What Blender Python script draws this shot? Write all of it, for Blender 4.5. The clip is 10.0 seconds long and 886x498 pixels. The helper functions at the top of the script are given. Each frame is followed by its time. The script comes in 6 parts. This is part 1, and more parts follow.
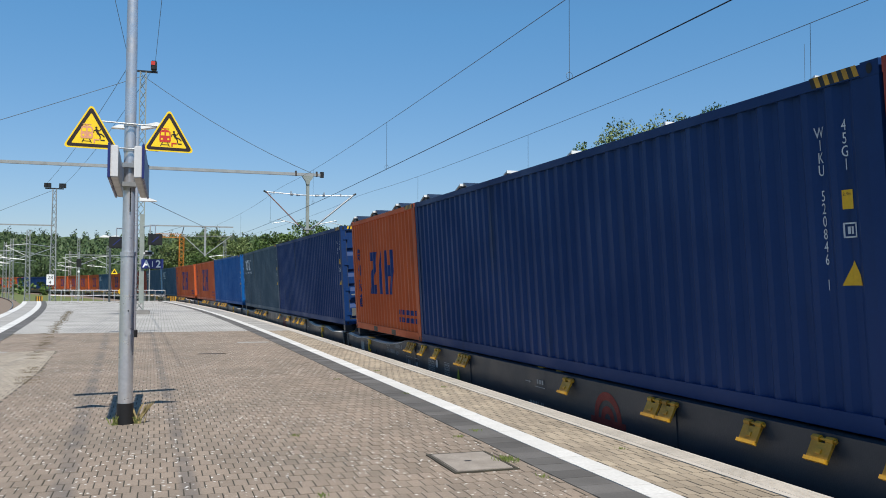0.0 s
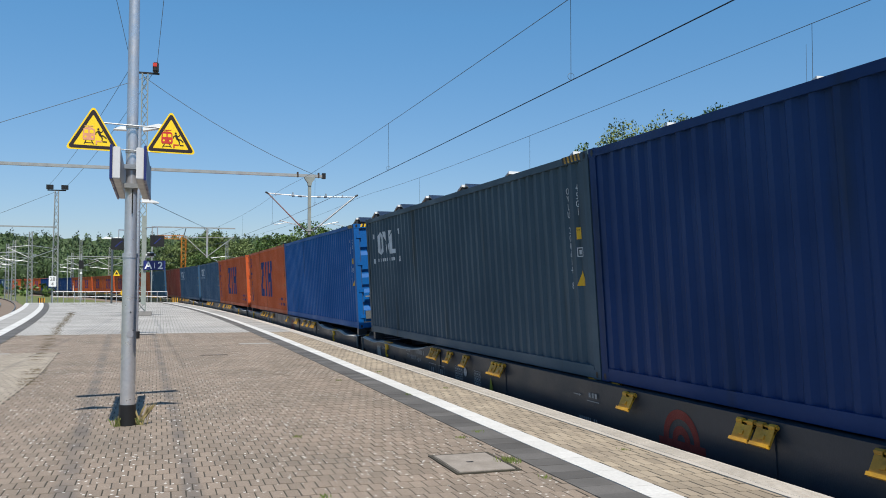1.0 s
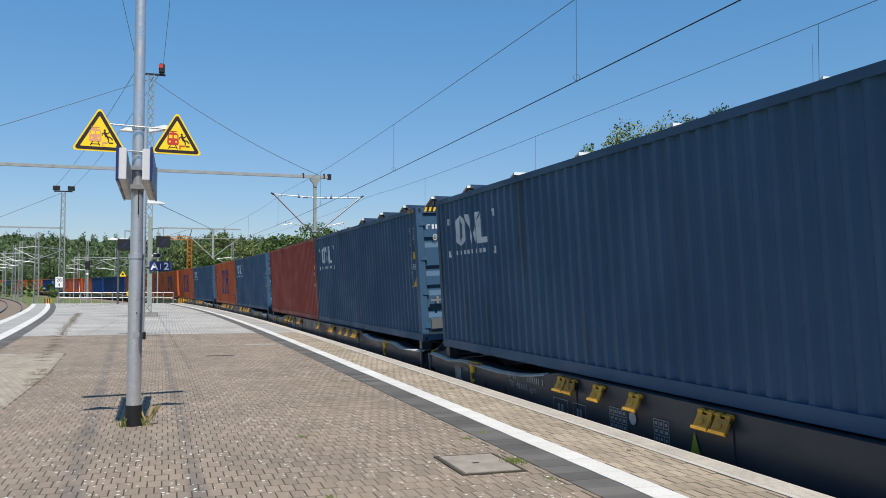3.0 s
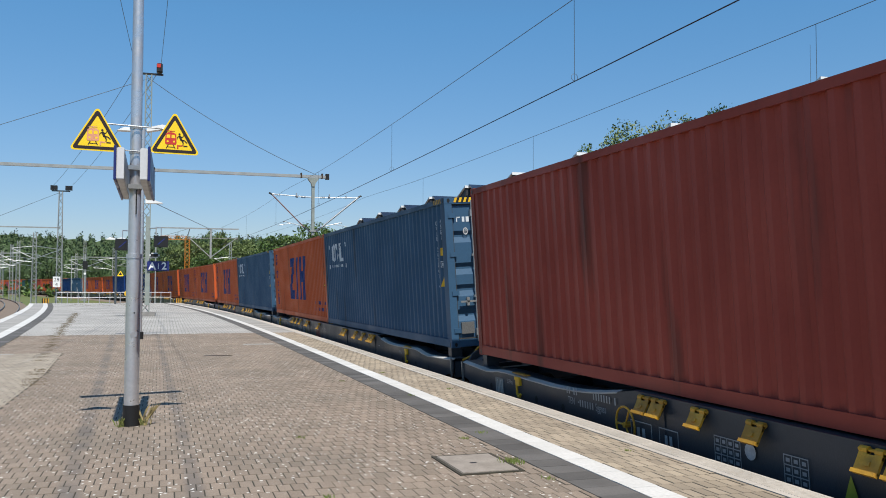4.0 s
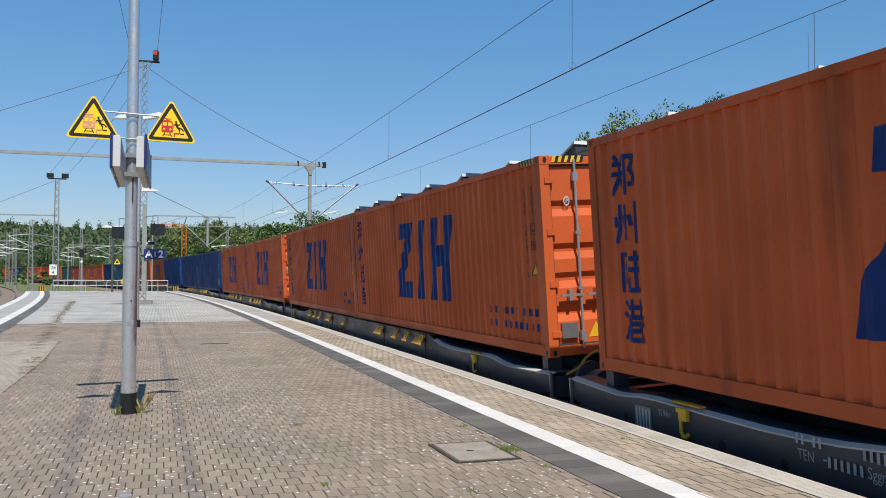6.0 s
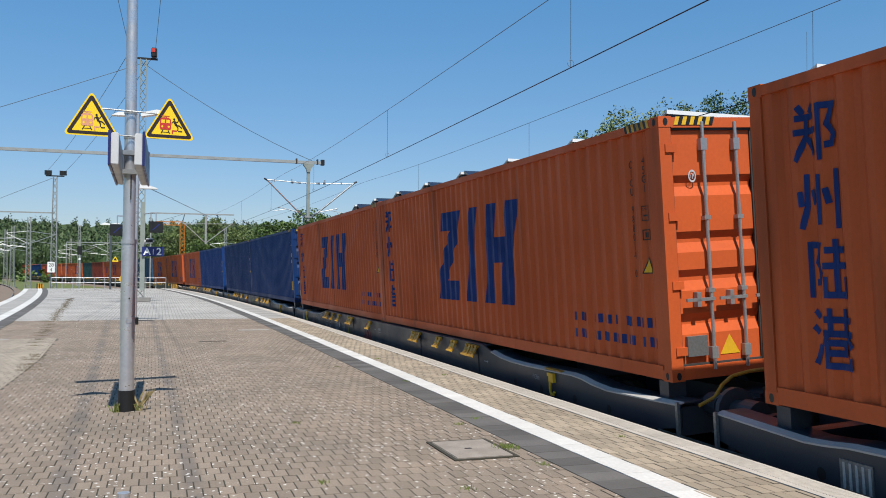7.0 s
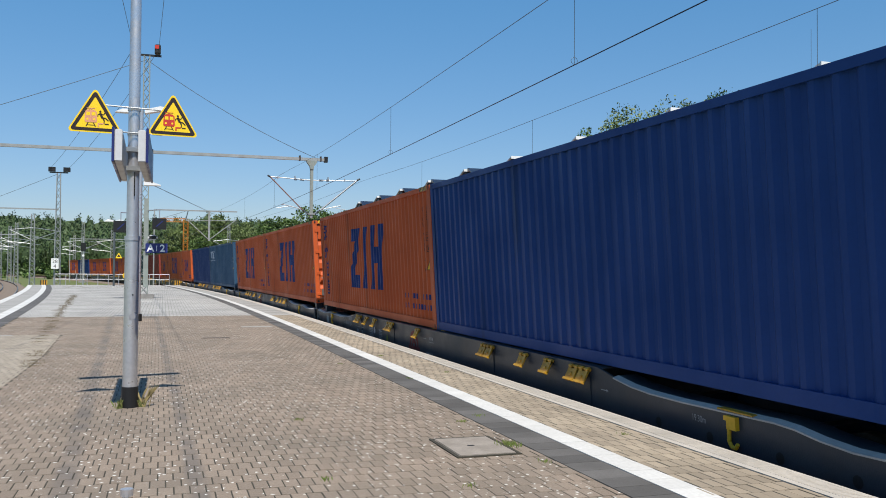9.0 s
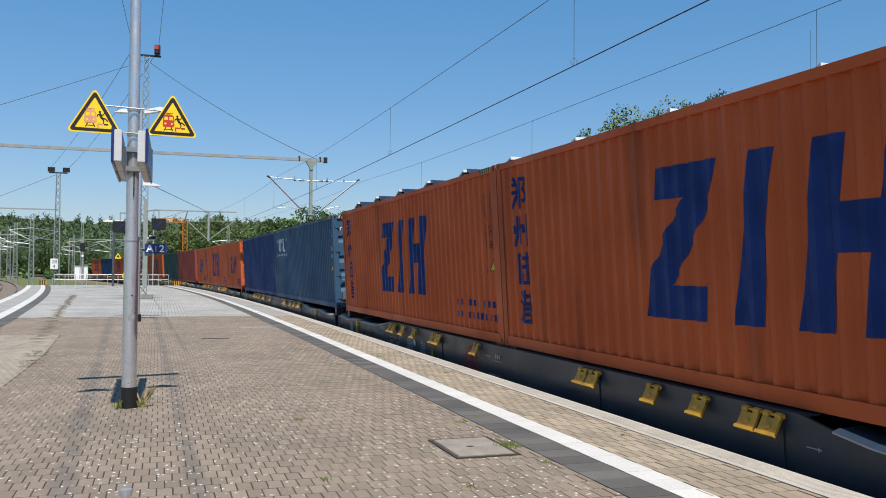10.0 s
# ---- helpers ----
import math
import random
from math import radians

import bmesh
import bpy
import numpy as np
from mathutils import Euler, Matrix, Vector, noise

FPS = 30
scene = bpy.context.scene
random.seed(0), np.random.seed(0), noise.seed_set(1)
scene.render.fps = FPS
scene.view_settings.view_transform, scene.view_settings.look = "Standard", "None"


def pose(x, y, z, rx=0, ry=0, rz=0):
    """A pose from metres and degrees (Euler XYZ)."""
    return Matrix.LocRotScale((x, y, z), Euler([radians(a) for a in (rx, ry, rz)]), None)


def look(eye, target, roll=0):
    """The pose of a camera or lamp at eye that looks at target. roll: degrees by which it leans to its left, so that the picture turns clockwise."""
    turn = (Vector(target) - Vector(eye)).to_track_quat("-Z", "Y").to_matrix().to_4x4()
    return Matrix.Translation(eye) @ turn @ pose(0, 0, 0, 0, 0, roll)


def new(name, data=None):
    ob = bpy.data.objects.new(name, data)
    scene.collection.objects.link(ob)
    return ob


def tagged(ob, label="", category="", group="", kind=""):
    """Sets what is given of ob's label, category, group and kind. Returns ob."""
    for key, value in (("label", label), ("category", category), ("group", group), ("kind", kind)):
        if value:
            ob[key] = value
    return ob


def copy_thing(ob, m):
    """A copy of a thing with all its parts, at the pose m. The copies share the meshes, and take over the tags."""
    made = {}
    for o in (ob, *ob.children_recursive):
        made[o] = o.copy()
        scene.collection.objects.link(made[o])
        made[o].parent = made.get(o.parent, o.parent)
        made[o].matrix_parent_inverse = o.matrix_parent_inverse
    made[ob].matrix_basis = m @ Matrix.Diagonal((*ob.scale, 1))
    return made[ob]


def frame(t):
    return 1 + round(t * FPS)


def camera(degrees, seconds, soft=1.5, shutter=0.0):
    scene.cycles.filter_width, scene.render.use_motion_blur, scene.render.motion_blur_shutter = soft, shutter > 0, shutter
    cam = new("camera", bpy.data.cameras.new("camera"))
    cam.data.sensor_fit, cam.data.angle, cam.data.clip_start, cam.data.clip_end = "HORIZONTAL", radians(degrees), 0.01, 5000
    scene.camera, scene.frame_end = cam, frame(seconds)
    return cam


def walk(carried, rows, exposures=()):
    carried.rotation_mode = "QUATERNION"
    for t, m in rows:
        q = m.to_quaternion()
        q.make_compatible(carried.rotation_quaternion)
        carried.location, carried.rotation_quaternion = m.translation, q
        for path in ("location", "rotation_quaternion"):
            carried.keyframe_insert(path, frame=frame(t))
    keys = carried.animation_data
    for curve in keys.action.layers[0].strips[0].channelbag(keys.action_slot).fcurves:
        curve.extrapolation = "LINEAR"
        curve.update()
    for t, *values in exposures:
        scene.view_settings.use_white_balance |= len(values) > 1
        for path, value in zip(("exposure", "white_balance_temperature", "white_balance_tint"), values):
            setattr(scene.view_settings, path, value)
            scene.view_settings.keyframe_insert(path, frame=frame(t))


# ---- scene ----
# ---------------------------------------------------------------- camera
cam = camera(54.32, 10.0, soft=0.95)
EYE = (0.0, 0.0, 1.605)


def aim(t, yaw, pitch, roll):
    """Hand-held stand: yaw to the left, pitch up, small roll, in degrees."""
    y, p = radians(yaw), radians(pitch)
    way = Vector((-math.sin(y) * math.cos(p), math.cos(y) * math.cos(p), math.sin(p)))
    return (t, look(EYE, Vector(EYE) + way, roll))


walk(cam, [
    aim(0, -18.196, 2.414, 0.204),
    aim(0.5, -18.218, 2.460, 0.226),
    aim(1, -18.071, 2.480, 0.119),
    aim(1.5, -18.000, 2.482, 0.094),
    aim(2, -17.684, 2.522, 0.130),
    aim(2.5, -17.681, 2.537, 0.126),
    aim(4, -17.846, 2.532, 0.154),
    aim(4.5, -17.895, 2.544, 0.168),
    aim(5, -17.928, 2.396, 0.153),
    aim(5.5, -17.983, 2.024, 0.183),
    aim(7, -18.155, 1.626, 0.310),
    aim(7.5, -18.186, 1.565, 0.307),
    aim(8, -17.854, 1.420, 0.279),
    aim(8.5, -17.886, 1.419, 0.380),
    aim(9, -17.950, 1.443, 0.429),
    aim(9.5, -17.989, 1.462, 0.502),
    aim(10, -17.990, 1.490, 0.493),
])

# ---------------------------------------------------------------- light
SUN_EL, SUN_AZ = 61.0, 1.7           # high sun behind the camera, slightly to its right
world = bpy.data.worlds.new("sky")
scene.world = world
world.use_nodes = True
wn = world.node_tree
sky = wn.nodes.new("ShaderNodeTexSky")
sky.sky_type, sky.sun_disc = "NISHITA", False
sky.sun_elevation, sky.sun_rotation = radians(SUN_EL), radians(180 - SUN_AZ)
sky.altitude = 1800
sky.air_density, sky.dust_density, sky.ozone_density = 1.0, 2.0, 3.0
# clear early-summer air over a thin grey-violet haze that thickens evenly towards the horizon all round
height = wn.nodes.new("ShaderNodeSeparateXYZ")
wn.links.new(wn.nodes.new("ShaderNodeTexCoord").outputs["Generated"], height.inputs[0])
rise = wn.nodes.new("ShaderNodeMapRange")
rise.inputs[1].default_value, rise.inputs[2].default_value = 0.04, 0.30
wn.links.new(height.outputs[2], rise.inputs[0])
haze = wn.nodes.new("ShaderNodeMix")
haze.data_type = "RGBA"
haze.inputs[6].default_value, haze.inputs[7].default_value = (0.60, 0.575, 0.58, 1), (0.50, 0.81, 0.88, 1)
wn.links.new(rise.outputs[0], haze.inputs[0])
air = wn.nodes.new("ShaderNodeMix")
air.data_type, air.blend_type = "RGBA", "MULTIPLY"
air.inputs[0].default_value = 1.0
wn.links.new(sky.outputs[0], air.inputs[6])
wn.links.new(haze.outputs[2], air.inputs[7])
wn.links.new(air.outputs[2], wn.nodes["Background"].inputs[0])
wn.nodes["Background"].inputs[1].default_value = 0.136
sun = new("sun", bpy.data.lights.new("sun", "SUN"))
sun.data.energy, sun.data.angle, sun.data.color = 5.0, radians(0.53), (1.0, 0.95, 0.87)
sun_dir = Vector((math.sin(radians(SUN_AZ)) * math.cos(radians(SUN_EL)), -math.cos(radians(SUN_AZ)) * math.cos(radians(SUN_EL)), math.sin(radians(SUN_EL))))
sun.matrix_world = look(sun_dir * 50, (0, 0, 0))
scene.view_settings.exposure = 0.36


# ---------------------------------------------------------------- materials
def surface(name, col, col2=None, rough=0.6, metal=0.0, scale=3.0, fine=40.0, mix=0.6, bump=0.15, bump_scale=60.0, vary=0.0,
            stain=None, stain_scale=0.8, stain_amount=0.45, streak=False, island=0.0, bands=0.0, sharp=0.12, world_space=False, lichen=False, wheel_tracks=False, gloss=0.35):
    """A weathered surface: broad variation, fine grain, optional stains, vertical streaks and variation from piece to piece."""
    m = bpy.data.materials.new(name)
    m.use_nodes = True
    nt = m.node_tree
    b = nt.nodes["Principled BSDF"]
    tc = nt.nodes.new("ShaderNodeTexCoord")
    at = nt.nodes.new("ShaderNodeNewGeometry").outputs["Position"] if world_space else tc.outputs["Object"]
    def noise_node(sc, detail=6.0, stretch=None):
        n = nt.nodes.new("ShaderNodeTexNoise")
        n.inputs["Scale"].default_value, n.inputs["Detail"].default_value = sc, detail
        if stretch:
            mp = nt.nodes.new("ShaderNodeMapping")
            mp.inputs["Scale"].default_value = stretch
            nt.links.new(at, mp.inputs[0])
            nt.links.new(mp.outputs[0], n.inputs[0])
        else:
            nt.links.new(at, n.inputs[0])
        return n.outputs[0]
    def ramp(src, lo, hi):
        r = nt.nodes.new("ShaderNodeMapRange")
        r.inputs[1].default_value, r.inputs[2].default_value = lo, hi
        nt.links.new(src, r.inputs[0])
        return r.outputs[0]
    def blend(fac, a, c, mode="MIX"):
        x = nt.nodes.new("ShaderNodeMix")
        x.data_type, x.blend_type = "RGBA", mode
        for sock, val in ((x.inputs[0], fac), (x.inputs[6], a), (x.inputs[7], c)):
            if hasattr(val, "links"):
                nt.links.new(val, sock)
            else:
                sock.default_value = val
        return x.outputs[2]
    c1 = (*col, 1)
    c2 = (*(col2 or [v * 0.72 for v in col]), 1)
    broad = ramp(noise_node(scale), 0.35, 0.68)
    out = blend(broad, c1, c2)
    grain = ramp(noise_node(fine, 3.0), 0.3, 0.75)
    out = blend(ramp(grain, 0.0, 1.0 / max(mix, 0.01)), out, (*[v * 0.6 for v in col], 1)) if mix < 1 else out
    if stain:
        st = ramp(noise_node(stain_scale, 8.0, (1, 1, 0.12) if streak else None), 0.66 - stain_amount * 0.25, 0.66 - stain_amount * 0.25 + sharp)
        out = blend(st, out, (*stain, 1))
    if bands:
        bd = ramp(noise_node(1.0, 3.0, (2.4, 0.05, 1)), 0.52, 0.72)
        bk = nt.nodes.new("ShaderNodeMapRange")
        bk.inputs[3].default_value, bk.inputs[4].default_value = 0.0, bands
        nt.links.new(bd, bk.inputs[0])
        out = blend(bk.outputs[0], out, (*[v * 0.5 for v in col], 1))
    if vary or island:
        if island:
            g = nt.nodes.new("ShaderNodeNewGeometry")
            src = g.outputs["Random Per Island"]
            if vary:
                both = nt.nodes.new("ShaderNodeMath")
                both.operation = "FRACT"
                add = nt.nodes.new("ShaderNodeMath")
                nt.links.new(src, add.inputs[0])
                nt.links.new(nt.nodes.new("ShaderNodeObjectInfo").outputs["Random"], add.inputs[1])
                nt.links.new(add.outputs[0], both.inputs[0])
                src = both.outputs[0]
        else:
            g = nt.nodes.new("ShaderNodeObjectInfo")
            src = g.outputs["Random"]
        v = nt.nodes.new("ShaderNodeMapRange")
        amount = vary or island
        v.inputs[3].default_value, v.inputs[4].default_value = 1 - amount, 1 + amount
        nt.links.new(src, v.inputs[0])
        hsv = nt.nodes.new("ShaderNodeHueSaturation")
        nt.links.new(v.outputs[0], hsv.inputs["Value"])
        nt.links.new(out, hsv.inputs["Color"])
        out = hsv.outputs[0]
    if wheel_tracks:
        # two long grimy lines worn along the platform
        xyz = nt.nodes.new("ShaderNodeSeparateXYZ")
        nt.links.new(at, xyz.inputs[0])
        for x0, lean, half in ((0.40, -0.0195, 0.095), (-0.40, -0.039, 0.12)):
            line = nt.nodes.new("ShaderNodeMath")
            line.operation = "MULTIPLY_ADD"
            line.inputs[1].default_value, line.inputs[2].default_value = -lean, -x0
            nt.links.new(xyz.outputs[1], line.inputs[0])
            off = nt.nodes.new("ShaderNodeMath")
            nt.links.new(xyz.outputs[0], off.inputs[0])
            nt.links.new(line.outputs[0], off.inputs[1])
            far = nt.nodes.new("ShaderNodeMath")
            far.operation = "ABSOLUTE"
            nt.links.new(off.outputs[0], far.inputs[0])
            near = nt.nodes.new("ShaderNodeMapRange")
            near.inputs[1].default_value, near.inputs[2].default_value, near.inputs[3].default_value, near.inputs[4].default_value = half * 0.4, half, 0.9, 0.0
            nt.links.new(far.outputs[0], near.inputs[0])
            worn = nt.nodes.new("ShaderNodeMath")
            worn.operation = "MULTIPLY"
            nt.links.new(near.outputs[0], worn.inputs[0])
            nt.links.new(ramp(noise_node(1.3, 4.0), 0.30, 0.62), worn.inputs[1])
            out = blend(worn.outputs[0], out, (col[0] * 0.45, col[1] * 0.50, col[2] * 0.58, 1))
    if lichen:
        # small pale crusts, denser in some places
        vo = nt.nodes.new("ShaderNodeTexVoronoi")
        vo.inputs["Scale"].default_value = 15.0
        nt.links.new(at, vo.inputs[0])
        spot = nt.nodes.new("ShaderNodeMapRange")
        spot.inputs[1].default_value, spot.inputs[2].default_value, spot.inputs[3].default_value, spot.inputs[4].default_value = 0.12, 0.23, 1.0, 0.0
        rag = nt.nodes.new("ShaderNodeMath")
        rag.operation = "MULTIPLY_ADD"
        rag.inputs[1].default_value = 0.5
        nt.links.new(noise_node(60, 2.0), rag.inputs[0])
        nt.links.new(vo.outputs["Distance"], rag.inputs[2])
        sub = nt.nodes.new("ShaderNodeMath")
        sub.inputs[1].default_value = -0.25
        nt.links.new(rag.outputs[0], sub.inputs[0])
        nt.links.new(sub.outputs[0], spot.inputs[0])
        pick = nt.nodes.new("ShaderNodeSeparateColor")
        nt.links.new(vo.outputs["Color"], pick.inputs[0])
        keep = nt.nodes.new("ShaderNodeMath")
        keep.operation = "GREATER_THAN"
        cut = nt.nodes.new("ShaderNodeMapRange")
        cut.inputs[1].default_value, cut.inputs[2].default_value, cut.inputs[3].default_value, cut.inputs[4].default_value = 0.36, 0.60, 0.80, 0.18
        nt.links.new(noise_node(0.55, 3.0), cut.inputs[0])
        nt.links.new(pick.outputs[0], keep.inputs[0])
        nt.links.new(cut.outputs[0], keep.inputs[1])
        both = nt.nodes.new("ShaderNodeMath")
        both.operation = "MULTIPLY"
        nt.links.new(spot.outputs[0], both.inputs[0])
        nt.links.new(keep.outputs[0], both.inputs[1])
        out = blend(both.outputs[0], out, (0.62, 0.60, 0.56, 1))
    nt.links.new(out, b.inputs["Base Color"])
    rr = nt.nodes.new("ShaderNodeMapRange")
    rr.inputs[3].default_value, rr.inputs[4].default_value = max(0.03, rough - 0.1), min(1, rough + 0.12)
    nt.links.new(broad, rr.inputs[0])
    nt.links.new(rr.outputs[0], b.inputs["Roughness"])
    b.inputs["Metallic"].default_value = metal
    b.inputs["Specular IOR Level"].default_value = gloss
    if bump:
        bp = nt.nodes.new("ShaderNodeBump")
        bp.inputs["Strength"].default_value, bp.inputs["Distance"].default_value = bump, 0.02
        nt.links.new(noise_node(bump_scale, 4.0), bp.inputs["Height"])
        nt.links.new(bp.outputs[0], b.inputs["Normal"])
    return m


def paint(name, col, dirt=(0.10, 0.06, 0.035), amount=0.3, rough=0.55):
    return surface(name, col, [v * 0.82 for v in col], rough=rough, scale=0.7, fine=25, mix=0.25, bump=0.08, bump_scale=9,
                   stain=dirt, stain_scale=1.6, stain_amount=amount, streak=True, vary=0.07, gloss=0.22)


M_ORANGE = paint("orange_paint", (0.55, 0.103, 0.027), (0.27, 0.058, 0.018), 0.32)
M_NAVY = paint("navy_paint", (0.005, 0.034, 0.135), (0.008, 0.022, 0.055), 0.2)
M_BLUE = paint("bright_blue_paint", (0.003, 0.098, 0.33), (0.01, 0.055, 0.16), 0.2)
M_ROYAL = paint("royal_navy_paint", (0.007, 0.045, 0.190), (0.008, 0.025, 0.07), 0.2)
M_SLATE = paint("slate_blue_paint", (0.038, 0.094, 0.170), (0.036, 0.045, 0.055), 0.25)
M_GREENGREY = paint("green_grey_paint", (0.053, 0.095, 0.134), (0.035, 0.045, 0.045), 0.25)
M_RED = paint("red_brown_paint", (0.31, 0.055, 0.038), (0.10, 0.03, 0.022), 0.35)
M_TEAL = paint("dull_green_paint", (0.030, 0.085, 0.095), (0.03, 0.045, 0.045), 0.25)
M_LOGO_BLUE = surface("blue_lettering", (0.008, 0.034, 0.165), rough=0.55, scale=3, fine=30, mix=0.2, bump=0.0, gloss=0.2)
M_LOGO_WHITE = surface("white_lettering", (0.62, 0.66, 0.70), rough=0.5, scale=3, fine=30, mix=0.3, bump=0.0)
M_STENCIL = surface("grey_stencil", (0.34, 0.36, 0.38), (0.22, 0.24, 0.25), rough=0.6, scale=3, fine=30, mix=0.4, bump=0.0)
M_DARKTEXT = surface("dark_lettering", (0.03, 0.028, 0.028), rough=0.5, bump=0.0)
M_YELLOW = surface("safety_yellow", (0.72, 0.43, 0.02), (0.60, 0.33, 0.02), rough=0.5, scale=4, mix=0.3, bump=0.05)
M_YELLOW_DIRT_SHADE = surface("dirty_shaded_yellow", (0.56, 0.30, 0.022), (0.32, 0.17, 0.03), rough=0.55, scale=6, mix=0.5, bump=0.1, vary=0.25)
M_BLACK = surface("black_paint", (0.015, 0.015, 0.016), rough=0.5, bump=0.05)
M_ROD = surface("galvanised_rod", (0.42, 0.44, 0.45), (0.30, 0.31, 0.32), rough=0.4, metal=0.6, scale=5, mix=0.3)
M_PLATE = surface("data_plate", (0.24, 0.25, 0.25), rough=0.4, metal=0.5, scale=30, mix=0.5)
M_SEAL = surface("door_seal", (0.05, 0.05, 0.048), rough=0.7)
M_WAGON = surface("wagon_blue_black", (0.026, 0.036, 0.052), (0.038, 0.044, 0.052), rough=0.42, scale=1.2, fine=20, mix=0.3, bump=0.1, stain=(0.034, 0.036, 0.040), stain_amount=0.3)
# grey lightened to paint sun onto the flange lip; box slats share it
M_SUNLIT_GREY = surface("worn_grey_sunlit", (0.46, 0.44, 0.41), (0.36, 0.345, 0.32), rough=0.7, scale=2, mix=0.4)
M_STEEL = surface("brown_steel", (0.045, 0.033, 0.026), (0.08, 0.05, 0.03), rough=0.6, metal=0.3, scale=6)
M_RUST_RED = surface("brake_red_paint", (0.20, 0.022, 0.018), rough=0.6, mix=0.3)
M_RAILTOP = surface("polished_rail", (0.45, 0.43, 0.40), rough=0.25, metal=0.9, scale=3, mix=0.2, bump=0.0)
M_RAIL = surface("rusty_rail", (0.12, 0.06, 0.035), (0.07, 0.04, 0.03), rough=0.8, scale=6)
M_BALLAST = surface("ballast", (0.25, 0.195, 0.15), (0.14, 0.105, 0.08), rough=0.95, scale=9, fine=22, mix=0.9, bump=1.0, bump_scale=18, island=0.25)
M_SLEEPER = surface("concrete_sleeper", (0.30, 0.27, 0.24), (0.20, 0.17, 0.15), rough=0.9, scale=5)
M_GRASS = surface("grass_ground", (0.10, 0.14, 0.035), (0.16, 0.14, 0.06), rough=0.95, scale=0.25, fine=4, mix=0.8, bump=0.6, bump_scale=6)
M_PAVER = surface("brown_grey_paver", (0.280, 0.219, 0.169), (0.198, 0.166, 0.135), rough=0.9, scale=0.7, fine=55, mix=0.9, bump=0.6, bump_scale=70, island=0.14, bands=0.35, vary=0.12, world_space=True, lichen=True, wheel_tracks=True)
M_PAVER_PALE = surface("pale_grey_paver", (0.329, 0.320, 0.303), (0.258, 0.249, 0.236), rough=0.9, scale=0.5, fine=60, mix=0.6, bump=0.25, bump_scale=90, island=0.08)
M_PAVER_YELLOW = surface("buff_paver", (0.338, 0.280, 0.209), (0.249, 0.205, 0.156), rough=0.9, scale=0.8, fine=70, mix=0.6, bump=0.25, bump_scale=90, island=0.15)
M_PAVER_SAND = surface("sand_grey_paver", (0.356, 0.307, 0.245), (0.267, 0.231, 0.187), rough=0.9, scale=0.8, fine=60, mix=0.6, bump=0.4, bump_scale=80, island=0.12, world_space=True)
M_JOINT = surface("sandy_joint", (0.052, 0.045, 0.036), (0.046, 0.043, 0.029), rough=1.0, scale=1.5, fine=30)
M_WHITELINE = surface("white_slab", (0.570, 0.561, 0.543), (0.463, 0.454, 0.436), rough=0.8, scale=1.2, fine=30, mix=0.45, bump=0.1, island=0.05)
M_DARKSLAB = surface("dark_guide_slab", (0.109, 0.103, 0.098), (0.076, 0.072, 0.069), rough=0.85, scale=1.5, fine=50, mix=0.5, island=0.25)
M_COPING = surface("pale_coping", (0.445, 0.409, 0.365), (0.356, 0.329, 0.294), rough=0.85, scale=1.5, fine=40, mix=0.4, island=0.05)
M_CONCRETE = surface("grey_concrete", (0.285, 0.276, 0.258), (0.196, 0.187, 0.178), rough=0.9, scale=2, fine=40, mix=0.5)
M_COVER = surface("concrete_cover", (0.294, 0.258, 0.223), (0.205, 0.178, 0.151), rough=0.9, scale=4, fine=60, mix=0.6, bump=0.4)
M_GALV = surface("galvanised_steel", (0.60, 0.595, 0.61), (0.50, 0.495, 0.515), rough=0.36, metal=0.72, scale=9, fine=30, mix=0.25, bump=0.03)
M_MAST = surface("mast_green_grey", (0.26, 0.29, 0.265), (0.20, 0.22, 0.20), rough=0.65, scale=2, fine=20, mix=0.3)
M_MAST_GALV = surface("old_zinc", (0.34, 0.355, 0.35), (0.25, 0.26, 0.26), rough=0.6, metal=0.3, scale=2, fine=20, mix=0.3)
M_WIRE = surface("dark_wire", (0.03, 0.032, 0.035), rough=0.5, metal=0.5, bump=0.0)
M_WIRE_GREY = surface("grey_wire", (0.13, 0.15, 0.16), rough=0.5, metal=0.5, bump=0.0)
M_SIGN_YELLOW = surface("sign_yellow", (0.86, 0.58, 0.02), (0.83, 0.55, 0.02), rough=0.4, scale=3, mix=0.1, bump=0.0)
M_SIGN_BROWN = surface("sign_dark", (0.035, 0.022, 0.02), rough=0.4, bump=0.0)
M_SIGN_RED = surface("sign_red", (0.62, 0.05, 0.035), rough=0.4, bump=0.0)
M_SIGN_PINK = surface("sign_faded_red", (0.80, 0.36, 0.20), rough=0.5, bump=0.0)
M_SIGN_BLUE = surface("sign_blue", (0.020, 0.030, 0.155), rough=0.35, scale=3, mix=0.1, bump=0.0)
M_STICKER_GREY = surface("worn_white_sticker", (0.50, 0.51, 0.52), (0.38, 0.39, 0.41), rough=0.5, scale=20, mix=0.4, bump=0.0)
M_WHITE = surface("white_enamel", (0.78, 0.78, 0.77), (0.70, 0.70, 0.69), rough=0.4, scale=3, mix=0.15, bump=0.0)
M_BOXGREY = surface("pale_grey_case", (0.56, 0.56, 0.57), (0.48, 0.48, 0.49), rough=0.5, scale=4, mix=0.2, bump=0.0)
M_DARKROOF = surface("dark_canopy", (0.045, 0.05, 0.06), (0.03, 0.033, 0.04), rough=0.5, scale=2)
M_PANEL = surface("solar_glass", (0.02, 0.028, 0.05), rough=0.15, scale=2, mix=0.1, bump=0.0)
M_BARK = surface("bark", (0.10, 0.075, 0.055), (0.06, 0.05, 0.04), rough=0.95, scale=6, bump=0.6)
M_LEAF = surface("leaves", (0.085, 0.135, 0.030), (0.055, 0.10, 0.024), rough=0.6, scale=0.6, fine=3, mix=0.3, bump=0.0, island=0.35)
